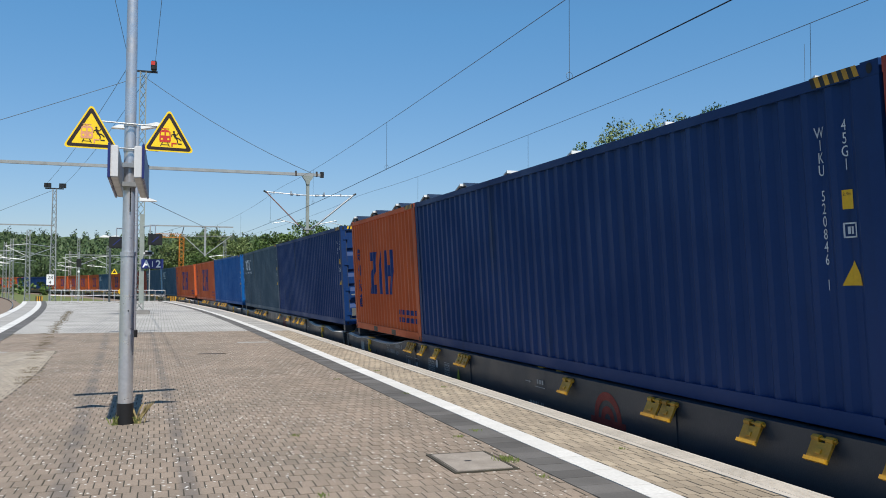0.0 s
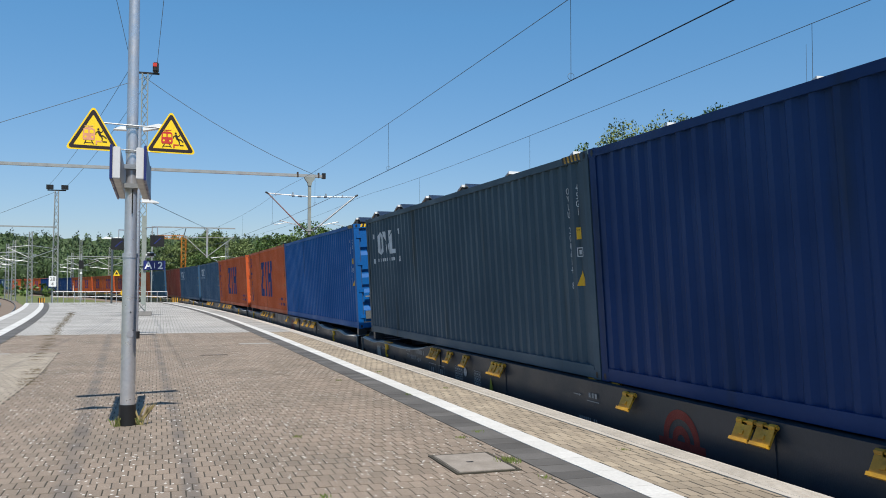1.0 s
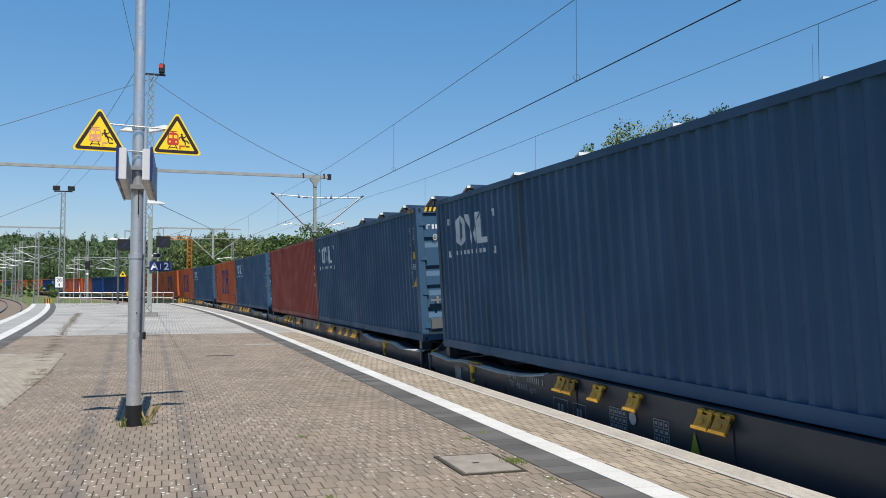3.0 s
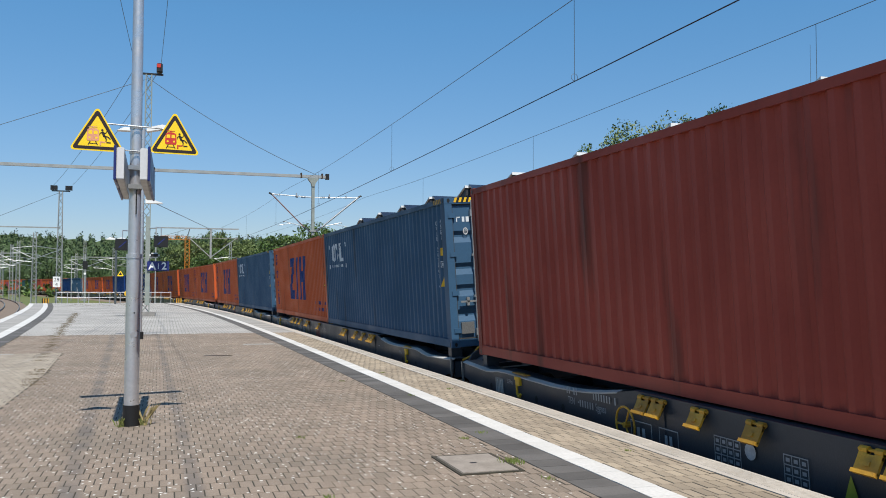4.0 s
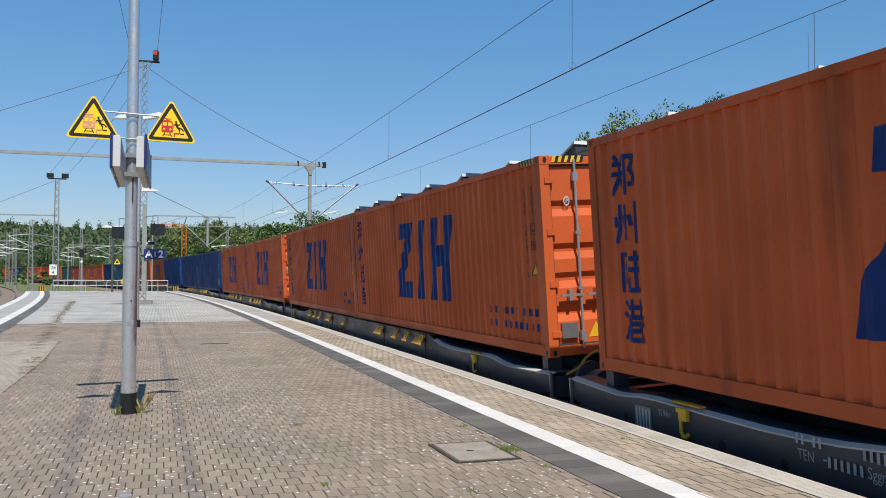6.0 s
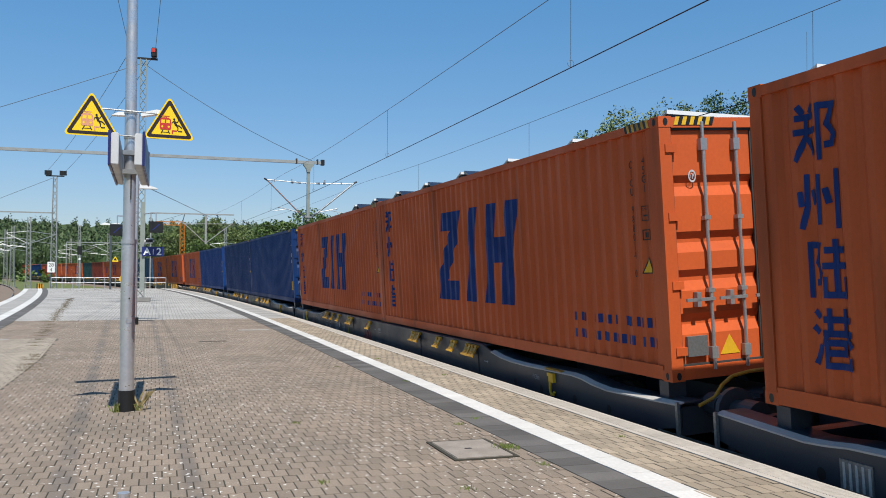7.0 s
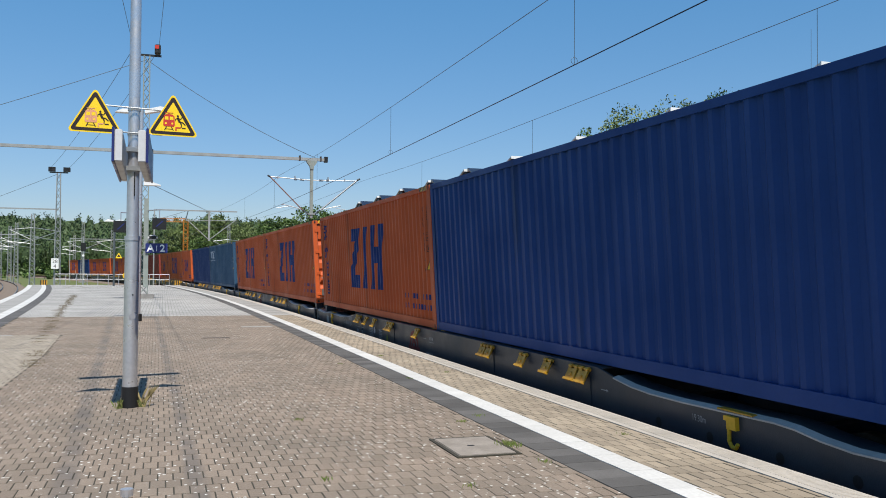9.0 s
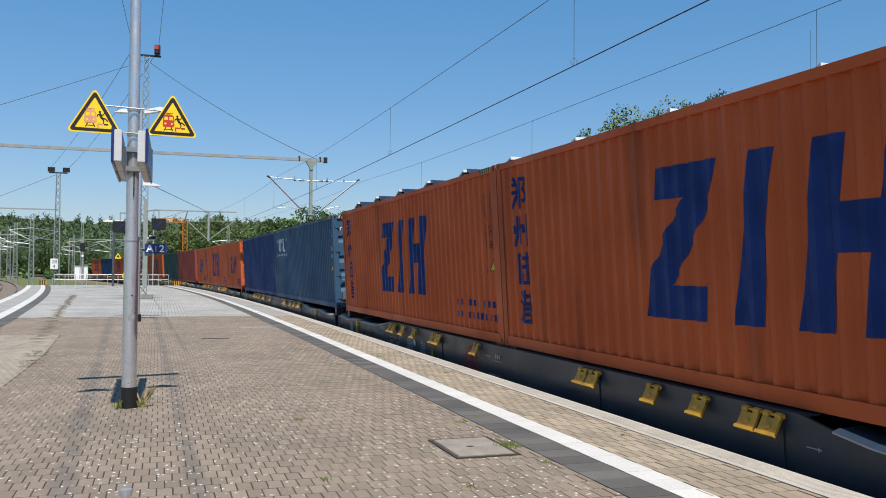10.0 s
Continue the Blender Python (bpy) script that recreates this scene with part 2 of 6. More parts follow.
M_LEAF_PALE = surface("pale_leaves", (0.125, 0.165, 0.05), (0.09, 0.125, 0.04), rough=0.6, scale=0.6, fine=3, mix=0.3, bump=0.0, island=0.3)
M_LEAF_FIR = surface("dark_green_leaves", (0.040, 0.085, 0.022), (0.028, 0.060, 0.018), rough=0.6, scale=0.6, fine=3, mix=0.3, bump=0.0, island=0.35)
M_LEAF_DARK = surface("forest_leaves", (0.060, 0.096, 0.034), (0.040, 0.068, 0.024), rough=0.65, scale=0.15, fine=2, mix=0.3, bump=0.0, island=0.35)
M_WEED = surface("weeds", (0.11, 0.16, 0.035), (0.17, 0.18, 0.05), rough=0.7, bump=0.0, island=0.3)
M_DRY = surface("dry_grass", (0.35, 0.27, 0.13), (0.28, 0.22, 0.10), rough=0.8, bump=0.0, island=0.3)
M_DIRT = surface("brown_dirt_moss", (0.12, 0.095, 0.058), (0.17, 0.13, 0.08), rough=0.95, scale=4, bump=0.3, island=0.3)
M_RUST_ARM = surface("red_brown_tube", (0.22, 0.12, 0.10), (0.17, 0.10, 0.085), rough=0.6, scale=4, mix=0.3)
M_INSULATOR = surface("brown_grey_porcelain", (0.10, 0.105, 0.13), rough=0.3, scale=4, mix=0.2, bump=0.0)
M_GRAFFITI = surface("yellow_green_spray", (0.30, 0.32, 0.03), rough=0.6, scale=5, mix=0.3, bump=0.0)
M_CRANE = surface("crane_orange", (0.62, 0.22, 0.03), rough=0.5, bump=0.0)


# ---------------------------------------------------------------- mesh helpers
def mesh_of(name, bm, mat, smooth=False):
    me = bpy.data.meshes.new(name)
    bm.to_mesh(me)
    bm.free()
    me.materials.append(mat)
    if smooth:
        me.shade_smooth()
        for f in me.polygons:              # end caps stay flat
            f.use_smooth = len(f.vertices) <= 4
    return me


def part(name, bm, mat, parent=None, label="", smooth=False):
    ob = new(name, mesh_of(name, bm, mat, smooth))
    ob.parent = parent
    if label:
        tagged(ob, label)
    return ob


def thing(name, label, category, at=None, group="", kind=""):
    ob = new(name)
    ob.empty_display_size = 0.2
    if at is not None:
        ob.matrix_basis = at
    return tagged(ob, label, category, group, kind)


def raw(name, verts, faces, mat, parent=None, label=""):
    me = bpy.data.meshes.new(name)
    me.from_pydata([tuple(v) for v in verts], [], faces)
    me.materials.append(mat)
    ob = new(name, me)
    ob.parent = parent
    if label:
        tagged(ob, label)
    return ob


def box(bm, x0, x1, y0, y1, z0, z1, m=None):
    vs = [bm.verts.new(v) for v in ((x0, y0, z0), (x1, y0, z0), (x1, y1, z0), (x0, y1, z0), (x0, y0, z1), (x1, y0, z1), (x1, y1, z1), (x0, y1, z1))]
    for f in ((3, 2, 1, 0), (4, 5, 6, 7), (0, 1, 5, 4), (1, 2, 6, 5), (2, 3, 7, 6), (3, 0, 4, 7)):
        bm.faces.new([vs[i] for i in f])
    if m is not None:
        bmesh.ops.transform(bm, matrix=m, verts=vs)
    return bm


def boxes(*items):
    bm = bmesh.new()
    for it in items:
        box(bm, *it)
    return bm


def soft_box(x0, x1, y0, y1, z0, z1, r=0.01, seg=2):
    bm = boxes((x0, x1, y0, y1, z0, z1))
    bmesh.ops.bevel(bm, geom=bm.edges[:], offset=r, segments=seg, affect="EDGES")
    return bm


def tube(bm, a, b, r, n=8, r2=None):
    a, b = Vector(a), Vector(b)
    q = (b - a).to_track_quat("Z", "Y").to_matrix()
    rings = []
    for p, rad in ((a, r), (b, r if r2 is None else r2)):
        rings.append([bm.verts.new(p + q @ Vector((rad * math.cos(2 * math.pi * i / n), rad * math.sin(2 * math.pi * i / n), 0))) for i in range(n)])
    for i in range(n):
        bm.faces.new((rings[0][i], rings[0][(i + 1) % n], rings[1][(i + 1) % n], rings[1][i]))
    bm.faces.new(rings[0][::-1])
    bm.faces.new(rings[1])
    return bm


def tubes(*items, n=8):
    bm = bmesh.new()
    for a, b, r in items:
        tube(bm, a, b, r, n)
    return bm


def prism(pts, d0, d1, axis="x"):
    """A flat outline pushed from d0 to d1 along an axis. Outline points are (y, z) for x, (x, z) for y, (x, y) for z."""
    bm = bmesh.new()
    def at(p, d):
        return {"x": (d, p[0], p[1]), "y": (p[0], d, p[1]), "z": (p[0], p[1], d)}[axis]
    a = [bm.verts.new(at(p, d0)) for p in pts]
    b = [bm.verts.new(at(p, d1)) for p in pts]
    bm.faces.new(a)
    bm.faces.new(b[::-1])
    for i in range(len(pts)):
        j = (i + 1) % len(pts)
        bm.faces.new((a[i], b[i], b[j], a[j]))
    bmesh.ops.recalc_face_normals(bm, faces=bm.faces[:])
    return bm


def letters(text, size, align="LEFT", bold=0.0):
    """A bmesh of built-in lettering in the xy plane."""
    cu = bpy.data.curves.new("lettering", "FONT")
    cu.body, cu.size, cu.align_x = text, size, align
    cu.resolution_u, cu.offset = 3, bold
    tmp = bpy.data.objects.new("lettering", cu)
    me = tmp.to_mesh()
    bm = bmesh.new()
    bm.from_mesh(me)
    tmp.to_mesh_clear()
    bpy.data.objects.remove(tmp)
    bpy.data.curves.remove(cu)
    return bm


# ---------------------------------------------------------------- the line of the track
CANT = 0.0628
RAIL_Z = -0.618
_S = np.arange(-400, 900, 0.5)
_K = np.interp(_S, [0, 25, 50, 80, 120, 180], [0.00027, 0.00063, 0.00164, 0.00154, 0.00122, 0.00126])
_T = np.cumsum(_K) * 0.5
_T -= np.interp(0, _S, _T)
_X, _Y = np.cumsum(-np.sin(_T)) * 0.5, np.cumsum(np.cos(_T)) * 0.5
_X -= np.interp(0, _S, _X) - 6.578
_Y -= np.interp(0, _S, _Y)


def track(s, off=0.0):
    """Ground plan of the main track at s metres past the camera, off metres to the right: x, y, heading to the left."""
    x, y, h = (float(np.interp(s, _S, a)) for a in (_X, _Y, _T))
    return x + off * math.cos(h), y + off * math.sin(h), h


def ribbon(bm, outline, s0, s1, step, base=0.0, closed=True):
    """A bar of the given cross-section (offset, height) along the track."""
    n = max(2, int((s1 - s0) / step) + 1)
    rings = []
    for i in range(n):
        s = s0 + (s1 - s0) * i / (n - 1)
        rings.append([bm.verts.new((*track(s, base + o)[:2], z)) for o, z in outline])
    m = len(outline)
    for a, b in zip(rings, rings[1:]):
        for i in range(m if closed else m - 1):
            j = (i + 1) % m
            bm.faces.new((a[i], a[j], b[j], b[i]))
    if closed:
        bm.faces.new(rings[0])
        bm.faces.new(rings[-1][::-1])
    return bm


# ---------------------------------------------------------------- shipping containers
LEN40, LEN20, CW, CH = 12.192, 6.058, 1.219, 2.896
PITCH, RIB = 0.278, 0.040


def rib_points(length):
    """Break points (u, depth) of the trapezoid ribs along a side, u from the far end."""
    n = int((length - 0.36) / PITCH)
    u, pts = (length - n * PITCH) / 2, [(0.16, 0.0)]
    for i in range(n):
        b = u + i * PITCH
        pts += [(b + 0.035, 0.0), (b + 0.103, RIB), (b + 0.175, RIB), (b + 0.243, 0.0)]
    return pts + [(length - 0.16, 0.0)]


def ribbed_side(length, side):
    """Corrugated wall in the y-z plane; side -1 faces the platform."""
    bm = bmesh.new()
    rows = []
    for u, d in rib_points(length):
        y, x = length - u, side * (CW - 0.018 - d)
        rows.append([bm.verts.new((x, y, z)) for z in (0.15, CH - 0.10)])
    for a, b in zip(rows, rows[1:]):
        bm.faces.new((a[0], b[0], b[1], a[1]) if side < 0 else (a[0], a[1], b[1], b[0]))
    return bm


def on_ribs(bm, length, u0, v0, lift=0.004):
    """Lays a flat outline (x along the wall, y up) on the corrugated platform side, u0 metres from the far end."""
    for v in bm.verts:
        v.co.x += u0
        v.co.y += v0
    if not bm.verts:
        return bm
    lo, hi = min(v.co.x for v in bm.verts), max(v.co.x for v in bm.verts)
    pts = rib_points(length)
    for u, d in pts:
        if lo < u < hi:
            bmesh.ops.bisect_plane(bm, geom=bm.verts[:] + bm.edges[:] + bm.faces[:], plane_co=(u, 0, 0), plane_no=(1, 0, 0))
    us, ds = [p[0] for p in pts], [p[1] for p in pts]
    for v in bm.verts:
        u, z = v.co.x, v.co.y
        v.co = (-(CW - 0.018 - float(np.interp(u, us, ds)) + lift), length - u, z)
    return bm


def flat(polys):
    bm = bmesh.new()
    for p in polys:
        bm.faces.new([bm.verts.new((x, y, 0)) for x, y in p])
    return bm


def bars(*rects):
    return [((x, y), (x + w, y), (x + w, y + h), (x, y + h)) for x, y, w, h in rects]


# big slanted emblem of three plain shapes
EMBLEM = [
    [(0.30, 1.645), (1.40, 1.635), (1.35, 1.40), (1.16, 1.06), (0.98, 0.86), (0.80, 0.62), (0.55, 0.36), (1.14, 0.36), (1.12, 0.0), (0.0, 0.0), (0.08, 0.47),
     (0.28, 0.66), (0.44, 0.92), (0.64, 1.10), (0.83, 1.29), (0.27, 1.30)],
    [(1.92, 1.645), (2.24, 1.635), (2.12, 0.95), (2.07, 0.70), (1.99, 0.0), (1.60, 0.0), (1.70, 0.62), (1.80, 1.10)],
    [(2.75, 1.645), (3.08, 1.64), (3.02, 1.085), (3.40, 1.085), (3.56, 1.645), (3.97, 1.635), (3.84, 1.05), (3.72, 0.62), (3.64, 0.0), (3.22, 0.0), (3.31, 0.67),
     (2.97, 0.67), (2.86, 0.0), (2.47, 0.0), (2.56, 0.55), (2.62, 0.90)]]


def stroke(*pts, w=0.11):
    """A brush line of even width through the points, as one outline."""
    v = [Vector(p) for p in pts]
    left, right = [], []
    for k, q in enumerate(v):
        d0 = (q - v[k - 1]).normalized() if k else (v[1] - q).normalized()
        d1 = (v[k + 1] - q).normalized() if k < len(v) - 1 else d0
        d = (d0 + d1).normalized()
        n = Vector((-d.y, d.x)) * (w / 2 / max(0.5, d.dot(d0)))
        left.append(tuple(q + n))
        right.append(tuple(q - n))
    return left + right[::-1]


# four stacked square emblems of brush strokes, each on a unit square
SQUARES = [
    [stroke((.10, .97), (.20, .82)), stroke((.44, .97), (.36, .82)), stroke((.05, .76), (.52, .76)), stroke((0, .52), (.56, .52)), stroke((.28, .78), (.26, .45), (.03, .03)), stroke((.30, .40), (.50, .10)),
     stroke((.66, 0), (.66, .95)), stroke((.66, .90), (.94, .88), (.82, .58), (.95, .40), (.90, .25), (.76, .24))],
    [stroke((.15, .95), (.14, .40), (.02, .02)), stroke((.50, .92), (.50, .08), w=.12), stroke((.88, .98), (.88, 0), w=.13), stroke((.01, .66), (.04, .40)), stroke((.29, .68), (.35, .42)), stroke((.66, .68), (.72, .42))],
    [stroke((.08, 0), (.08, .95)), stroke((.08, .90), (.36, .88), (.24, .60), (.38, .42), (.32, .27), (.20, .26)), stroke((.50, .80), (.94, .80)), stroke((.44, .54), (1, .54)), stroke((.72, .98), (.72, .06), w=.12),
     stroke((.50, .36), (.50, .06), (.95, .06), (.95, .36))],
    [stroke((.04, .94), (.16, .82)), stroke((0, .67), (.12, .56)), stroke((.02, .03), (.17, .36)), stroke((.32, .80), (.98, .80)), stroke((.24, .57), (1, .57)), stroke((.48, .99), (.48, .57)), stroke((.80, .99), (.80, .57)),
     stroke((.44, .57), (.24, .34)), stroke((.82, .57), (1, .36)), stroke((.42, .42), (.78, .42), (.78, .25), (.42, .25)), stroke((.40, .44), (.40, .04), (.94, .04), (.94, .20))]]


def brushed(strokes, length, u0, v0, w, h):
    """One square emblem on the ribs: each stroke a hair above the one before."""
    bm = bmesh.new()
    for k, q in enumerate(strokes):
        one = on_ribs(flat([[(x * w, y * h) for x, y in q]]), length, u0, v0, 0.004 + 0.0012 * k)
        me = bpy.data.meshes.new("t")
        one.to_mesh(me)
        one.free()
        bm.from_mesh(me)
        bpy.data.meshes.remove(me)
    return bm


# white framed emblem
FRAMED = ([((0, .62), (0, .74), (.14, .74), (.14, .70), (.05, .70), (.05, .62)), ((2.5, .62), (2.5, .74), (2.36, .74), (2.36, .70), (2.45, .70), (2.45, .62)),
           ((0, .12), (0, 0), (.14, 0), (.14, .04), (.05, .04), (.05, .12)), ((2.5, .12), (2.5, 0), (2.36, 0), (2.36, .04), (2.45, .04), (2.45, .12)),
           ((.52, .28), (.62, .20), (.66, .28), (.63, .34), (.63, .62), (.66, .68), (.62, .75), (.52, .66)),
           ((.72, .20), (.82, .20), (.95, .34), (.95, .60), (.82, .75), (.72, .75), (.70, .68), (.80, .68), (.84, .58), (.84, .36), (.80, .27), (.70, .27)),
           ((1.02, .75), (1.15, .75), (1.38, .36), (1.36, .20)), ((1.40, .40), (1.58, .75), (1.72, .75), (1.44, .22)),
           ((1.62, .20), (1.76, .20), (1.76, .74), (1.62, .56)), ((1.76, .20), (2.05, .20), (2.10, .30), (1.76, .30))]
          + bars(*[(0.5 + 0.118 * i, 0.035, 0.052, 0.075) for i in range(13)]))


def ring_text(rows, size, dy):
    """Upright lettering, one character under the other."""
    bm = bmesh.new()
    for i, ch in enumerate(rows):
        if ch == " ":
            continue
        one = letters(ch, size, "CENTER")
        for v in one.verts:
            v.co.x *= 0.66
            v.co.y -= i * dy
        me = bpy.data.meshes.new("t")
        one.to_mesh(me)
        one.free()
        bm.from_mesh(me)
        bpy.data.meshes.remove(me)
    return bm


def door_leaf(fields, x0, x1):
    """One ribbed door leaf with five pressed-in fields, facing -y."""
    bm = bmesh.new()
    zs, ds = [0.17], [0.0]
    for z in fields:
        zs += [z, z + 0.11, z + 0.15, z + 0.23]
        ds += [0.0, 0.045, 0.045, 0.0]
    zs.append(2.76)
    ds.append(0.0)
    y = 0.045
    a = [bm.verts.new((x0, y + d, z)) for z, d in zip(zs, ds)]
    b = [bm.verts.new((x0 + 0.08, y + d, z)) for z, d in zip(zs, ds)]
    c = [bm.verts.new((x1, y + d, z)) for z, d in zip(zs, ds)]
    for i in range(len(zs) - 1):
        bm.faces.new((b[i], c[i], c[i + 1], b[i + 1]))
        bm.faces.new((a[i], b[i], b[i + 1], a[i + 1]))
    return bm


def hazard(parent, length, y0, along):
    """Black and yellow bands on the header: along the side or across the end."""
    for i in range(5):
        # side bands take the duller yellow: the wall's shade put into their colour
        for mat, k in ((M_YELLOW_DIRT_SHADE if along else M_YELLOW, 0), (M_BLACK, 1)):
            o = 0.19 + i * 0.10 + k * 0.05
            q = [(o, CH - 0.095), (o + 0.05, CH - 0.095), (o + 0.08, CH - 0.005), (o + 0.03, CH - 0.005)]
            bm = bmesh.new()
            if along:
                bm.faces.new([bm.verts.new((-CW - 0.003, y0 + (a if y0 == 0 else -a), z)) for a, z in q])
            else:
                bm.faces.new([bm.verts.new((-CW + a, -0.003, z)) for a, z in q])
            part("hazard_band", bm, mat, parent)


def container(label, mat, length=LEN40, emblem="", code="", size_code="", text_mat=None, caution=False, hazard_on=True, pockets=False):
    """A high-cube box: posts, rails, castings, ribbed walls, roof, doors at the end that faces along -y."""
    box_ob = thing("shipping_container", label, "shipping container", group="containers on the train")
    L = length
    for side in (-1, 1):
        part("side_wall", ribbed_side(L, side), mat, box_ob)
        xs = sorted((side * CW, side * (CW - 0.06)))
        part("bottom_rail", boxes((xs[0], xs[1], 0.17, L - 0.17, 0.012, 0.165)), mat, box_ob)
        part("top_rail", boxes((xs[0], xs[1], 0.17, L - 0.17, CH - 0.105, CH - 0.012)), mat, box_ob)
        for y in (0.0, L - 0.16):
            xp = sorted((side * (CW - 0.002), side * (CW - 0.15)))
            part("corner_post", boxes((xp[0], xp[1], y + 0.004, y + 0.156, 0.118, CH - 0.118)), mat, box_ob)
            for z in (0.0, CH - 0.118):
                xc = sorted((side * (CW + 0.001), side * (CW - 0.162)))
                yc = (y - 0.001, y + 0.177) if y == 0 else (y - 0.017, y + 0.161)
                cast = part("corner_casting", boxes((xc[0], xc[1], yc[0], yc[1], z, z + 0.118)), mat, box_ob)
                # oval holes in the casting
                if side < 0:
                    h = bmesh.new()
                    ym = (yc[0] + yc[1]) / 2
                    h.faces.new([h.verts.new((-CW - 0.004, ym + 0.03 * math.cos(a), z + 0.059 + 0.043 * math.sin(a))) for a in np.linspace(0, 2 * math.pi, 12, endpoint=False)])
                    part("casting_hole", h, M_BLACK, cast)
                    if y == 0:
                        h = bmesh.new()
                        h.faces.new([h.verts.new((-CW + 0.085 + 0.03 * math.cos(a), -0.004, z + 0.059 + 0.043 * math.sin(a))) for a in np.linspace(0, 2 * math.pi, 12, endpoint=False)])
                        part("casting_hole", h, M_BLACK, cast)
    # roof of cross ribs
    bm = bmesh.new()
    n = int((L - 0.4) / 0.21)
    rows = []
    for i in range(n + 1):
        for k, d in ((0.0, 0.0), (0.05, 0.02), (0.12, 0.02), (0.17, 0.0)):
            y = 0.15 + i * (L - 0.5) / n + k
            rows.append([bm.verts.new((x, y, CH - 0.035 + d)) for x in (-CW + 0.06, CW - 0.06)])
    for a, b in zip(rows, rows[1:]):
        bm.faces.new((a[0], a[1], b[1], b[0]))
    part("roof", bm, mat, box_ob)
    part("floor", boxes((-CW + 0.06, CW - 0.06, 0.03, L - 0.03, 0.05, 0.15)), M_STEEL, box_ob)
    # blind end
    bm = bmesh.new()
    rows, x, k = [], -CW + 0.14, 0
    while x < CW - 0.14:
        rows.append([bm.verts.new((x, L - 0.02 - (0.04 if k % 4 in (1, 2) else 0), z)) for z in (0.14, CH - 0.1)])
        x, k = x + (0.11, 0.05)[k % 2], k + 1
    for a, b in zip(rows, rows[1:]):
        bm.faces.new((a[0], a[1], b[1], b[0]))
    part("end_wall", bm, mat, box_ob)
    for y0, y1 in ((0.004, 0.10), (L - 0.10, L - 0.004)):
        part("header", boxes((-CW + 0.16, CW - 0.16, y0, y1, CH - 0.125, CH - 0.012)), mat, box_ob)
        part("door_sill", boxes((-CW + 0.16, CW - 0.16, y0, y1, 0.012, 0.155)), mat, box_ob)
    # doors
    for x0, x1, rods in ((-CW + 0.155, -0.012, (-0.67, -0.24)), (0.012, CW - 0.155, (0.24, 0.67))):
        leaf = part("door", door_leaf((0.72, 1.36, 2.0) if caution else (0.50, 0.98, 1.40, 2.02), x0, x1), mat, box_ob)
        part("door_seal", boxes((x0 - 0.01, x0 + 0.012, 0.025, 0.05, 0.16, 2.77), (x1 - 0.012, x1 + 0.006, 0.025, 0.05, 0.16, 2.77), (x0, x1, 0.025, 0.05, 2.745, 2.772), (x0, x1, 0.025, 0.05, 0.157, 0.18)), M_SEAL, leaf)
        for x in rods:
            rod = part("lock_rod", tubes(((x, -0.005, 0.10), (x, -0.005, CH - 0.06), 0.019)), M_ROD, leaf)
            for z in (0.22, 0.95, 1.75, 2.52):
                part("rod_bracket", boxes((x - 0.04, x + 0.04, -0.026, 0.045, z, z + (0.13 if z in (0.22, 2.52) else 0.045))), M_ROD, rod)
            part("handle", boxes((x - 0.33, x + 0.03, -0.035, -0.012, 0.86, 0.895), (x - 0.20, x - 0.15, -0.035, 0.04, 0.80, 0.96)), M_ROD, rod)
        xh = x0 - 0.04 if x0 < 0 else x1
        for z in (0.28, 1.0, 1.75, 2.5):
            part("hinge", boxes((xh - 0.05, xh + 0.09, -0.012, 0.05, z, z + 0.09)), mat, leaf)
    part("data_plate", boxes((-1.00, -0.74, 0.0, 0.043, 0.26, 0.48)), M_PLATE, box_ob, "grey metal data plate")
    tri = flat([((-0.56, 0.25), (-0.30, 0.25), (-0.43, 0.47))])
    for v in tri.verts:
        v.co = (v.co.x, 0.040, v.co.y)
    part("warning_sticker", tri, M_YELLOW, box_ob, "yellow triangular warning sticker")
    disc = bmesh.new()
    turns = np.linspace(0, 2 * math.pi, 20, endpoint=False)
    rims = [[disc.verts.new((-0.80 + r * 0.050 * math.cos(a), 0.040, 2.24 + r * 0.070 * math.sin(a))) for a in turns] for r in (1.0, 0.70)]
    for i in range(20):
        disc.faces.new((rims[0][i], rims[0][i - 1], rims[1][i - 1], rims[1][i]))
    for px, pz, pw, ph in ((-0.03, -0.04, 0.012, 0.06), (0.004, -0.05, 0.012, 0.085), (0.024, -0.01, 0.010, 0.05), (-0.02, 0.035, 0.03, 0.012)):
        x0, z0, pw, ph = -0.80 + px * 0.66, 2.24 + pz * 0.66, pw * 0.66, ph * 0.66
        disc.faces.new([disc.verts.new(c) for c in ((x0, 0.040, z0), (x0 + pw, 0.040, z0), (x0 + pw, 0.040, z0 + ph), (x0, 0.040, z0 + ph))])
    part("round_sticker", disc, M_STICKER_GREY, box_ob)
    if caution:
        part("caution_sticker", boxes((-0.605, -0.295, 0.0375, 0.042, 1.62, 1.95)), M_YELLOW, box_ob, "yellow height caution sticker")
        for i, w in enumerate(("CAUTION", "9'6\"HIGH", "CONTAINER")):
            bm = letters(w, 0.105, "CENTER")
            for v in bm.verts:
                v.co = (-0.45 + v.co.x * 0.50, 0.034, 1.855 - i * 0.10 + v.co.y)
            part("lettering", bm, M_DARKTEXT, box_ob)
        # the same sticker folded round on the side wall
        part("caution_sticker", on_ribs(flat(bars((0, 0, 0.30, 0.34))), L, L - 0.62, 0.48, 0.003), M_YELLOW, box_ob, "yellow height caution sticker")
        for i, w in enumerate(("CAUTI", "9'6\"HI", "CONTAI")):
            part("lettering", on_ribs(letters(w, 0.078), L, L - 0.585, 0.735 - i * 0.10, 0.006), M_DARKTEXT, box_ob)
    if hazard_on:
        hazard(box_ob, L, 0.0, True)
        hazard(box_ob, L, 0.0, False)
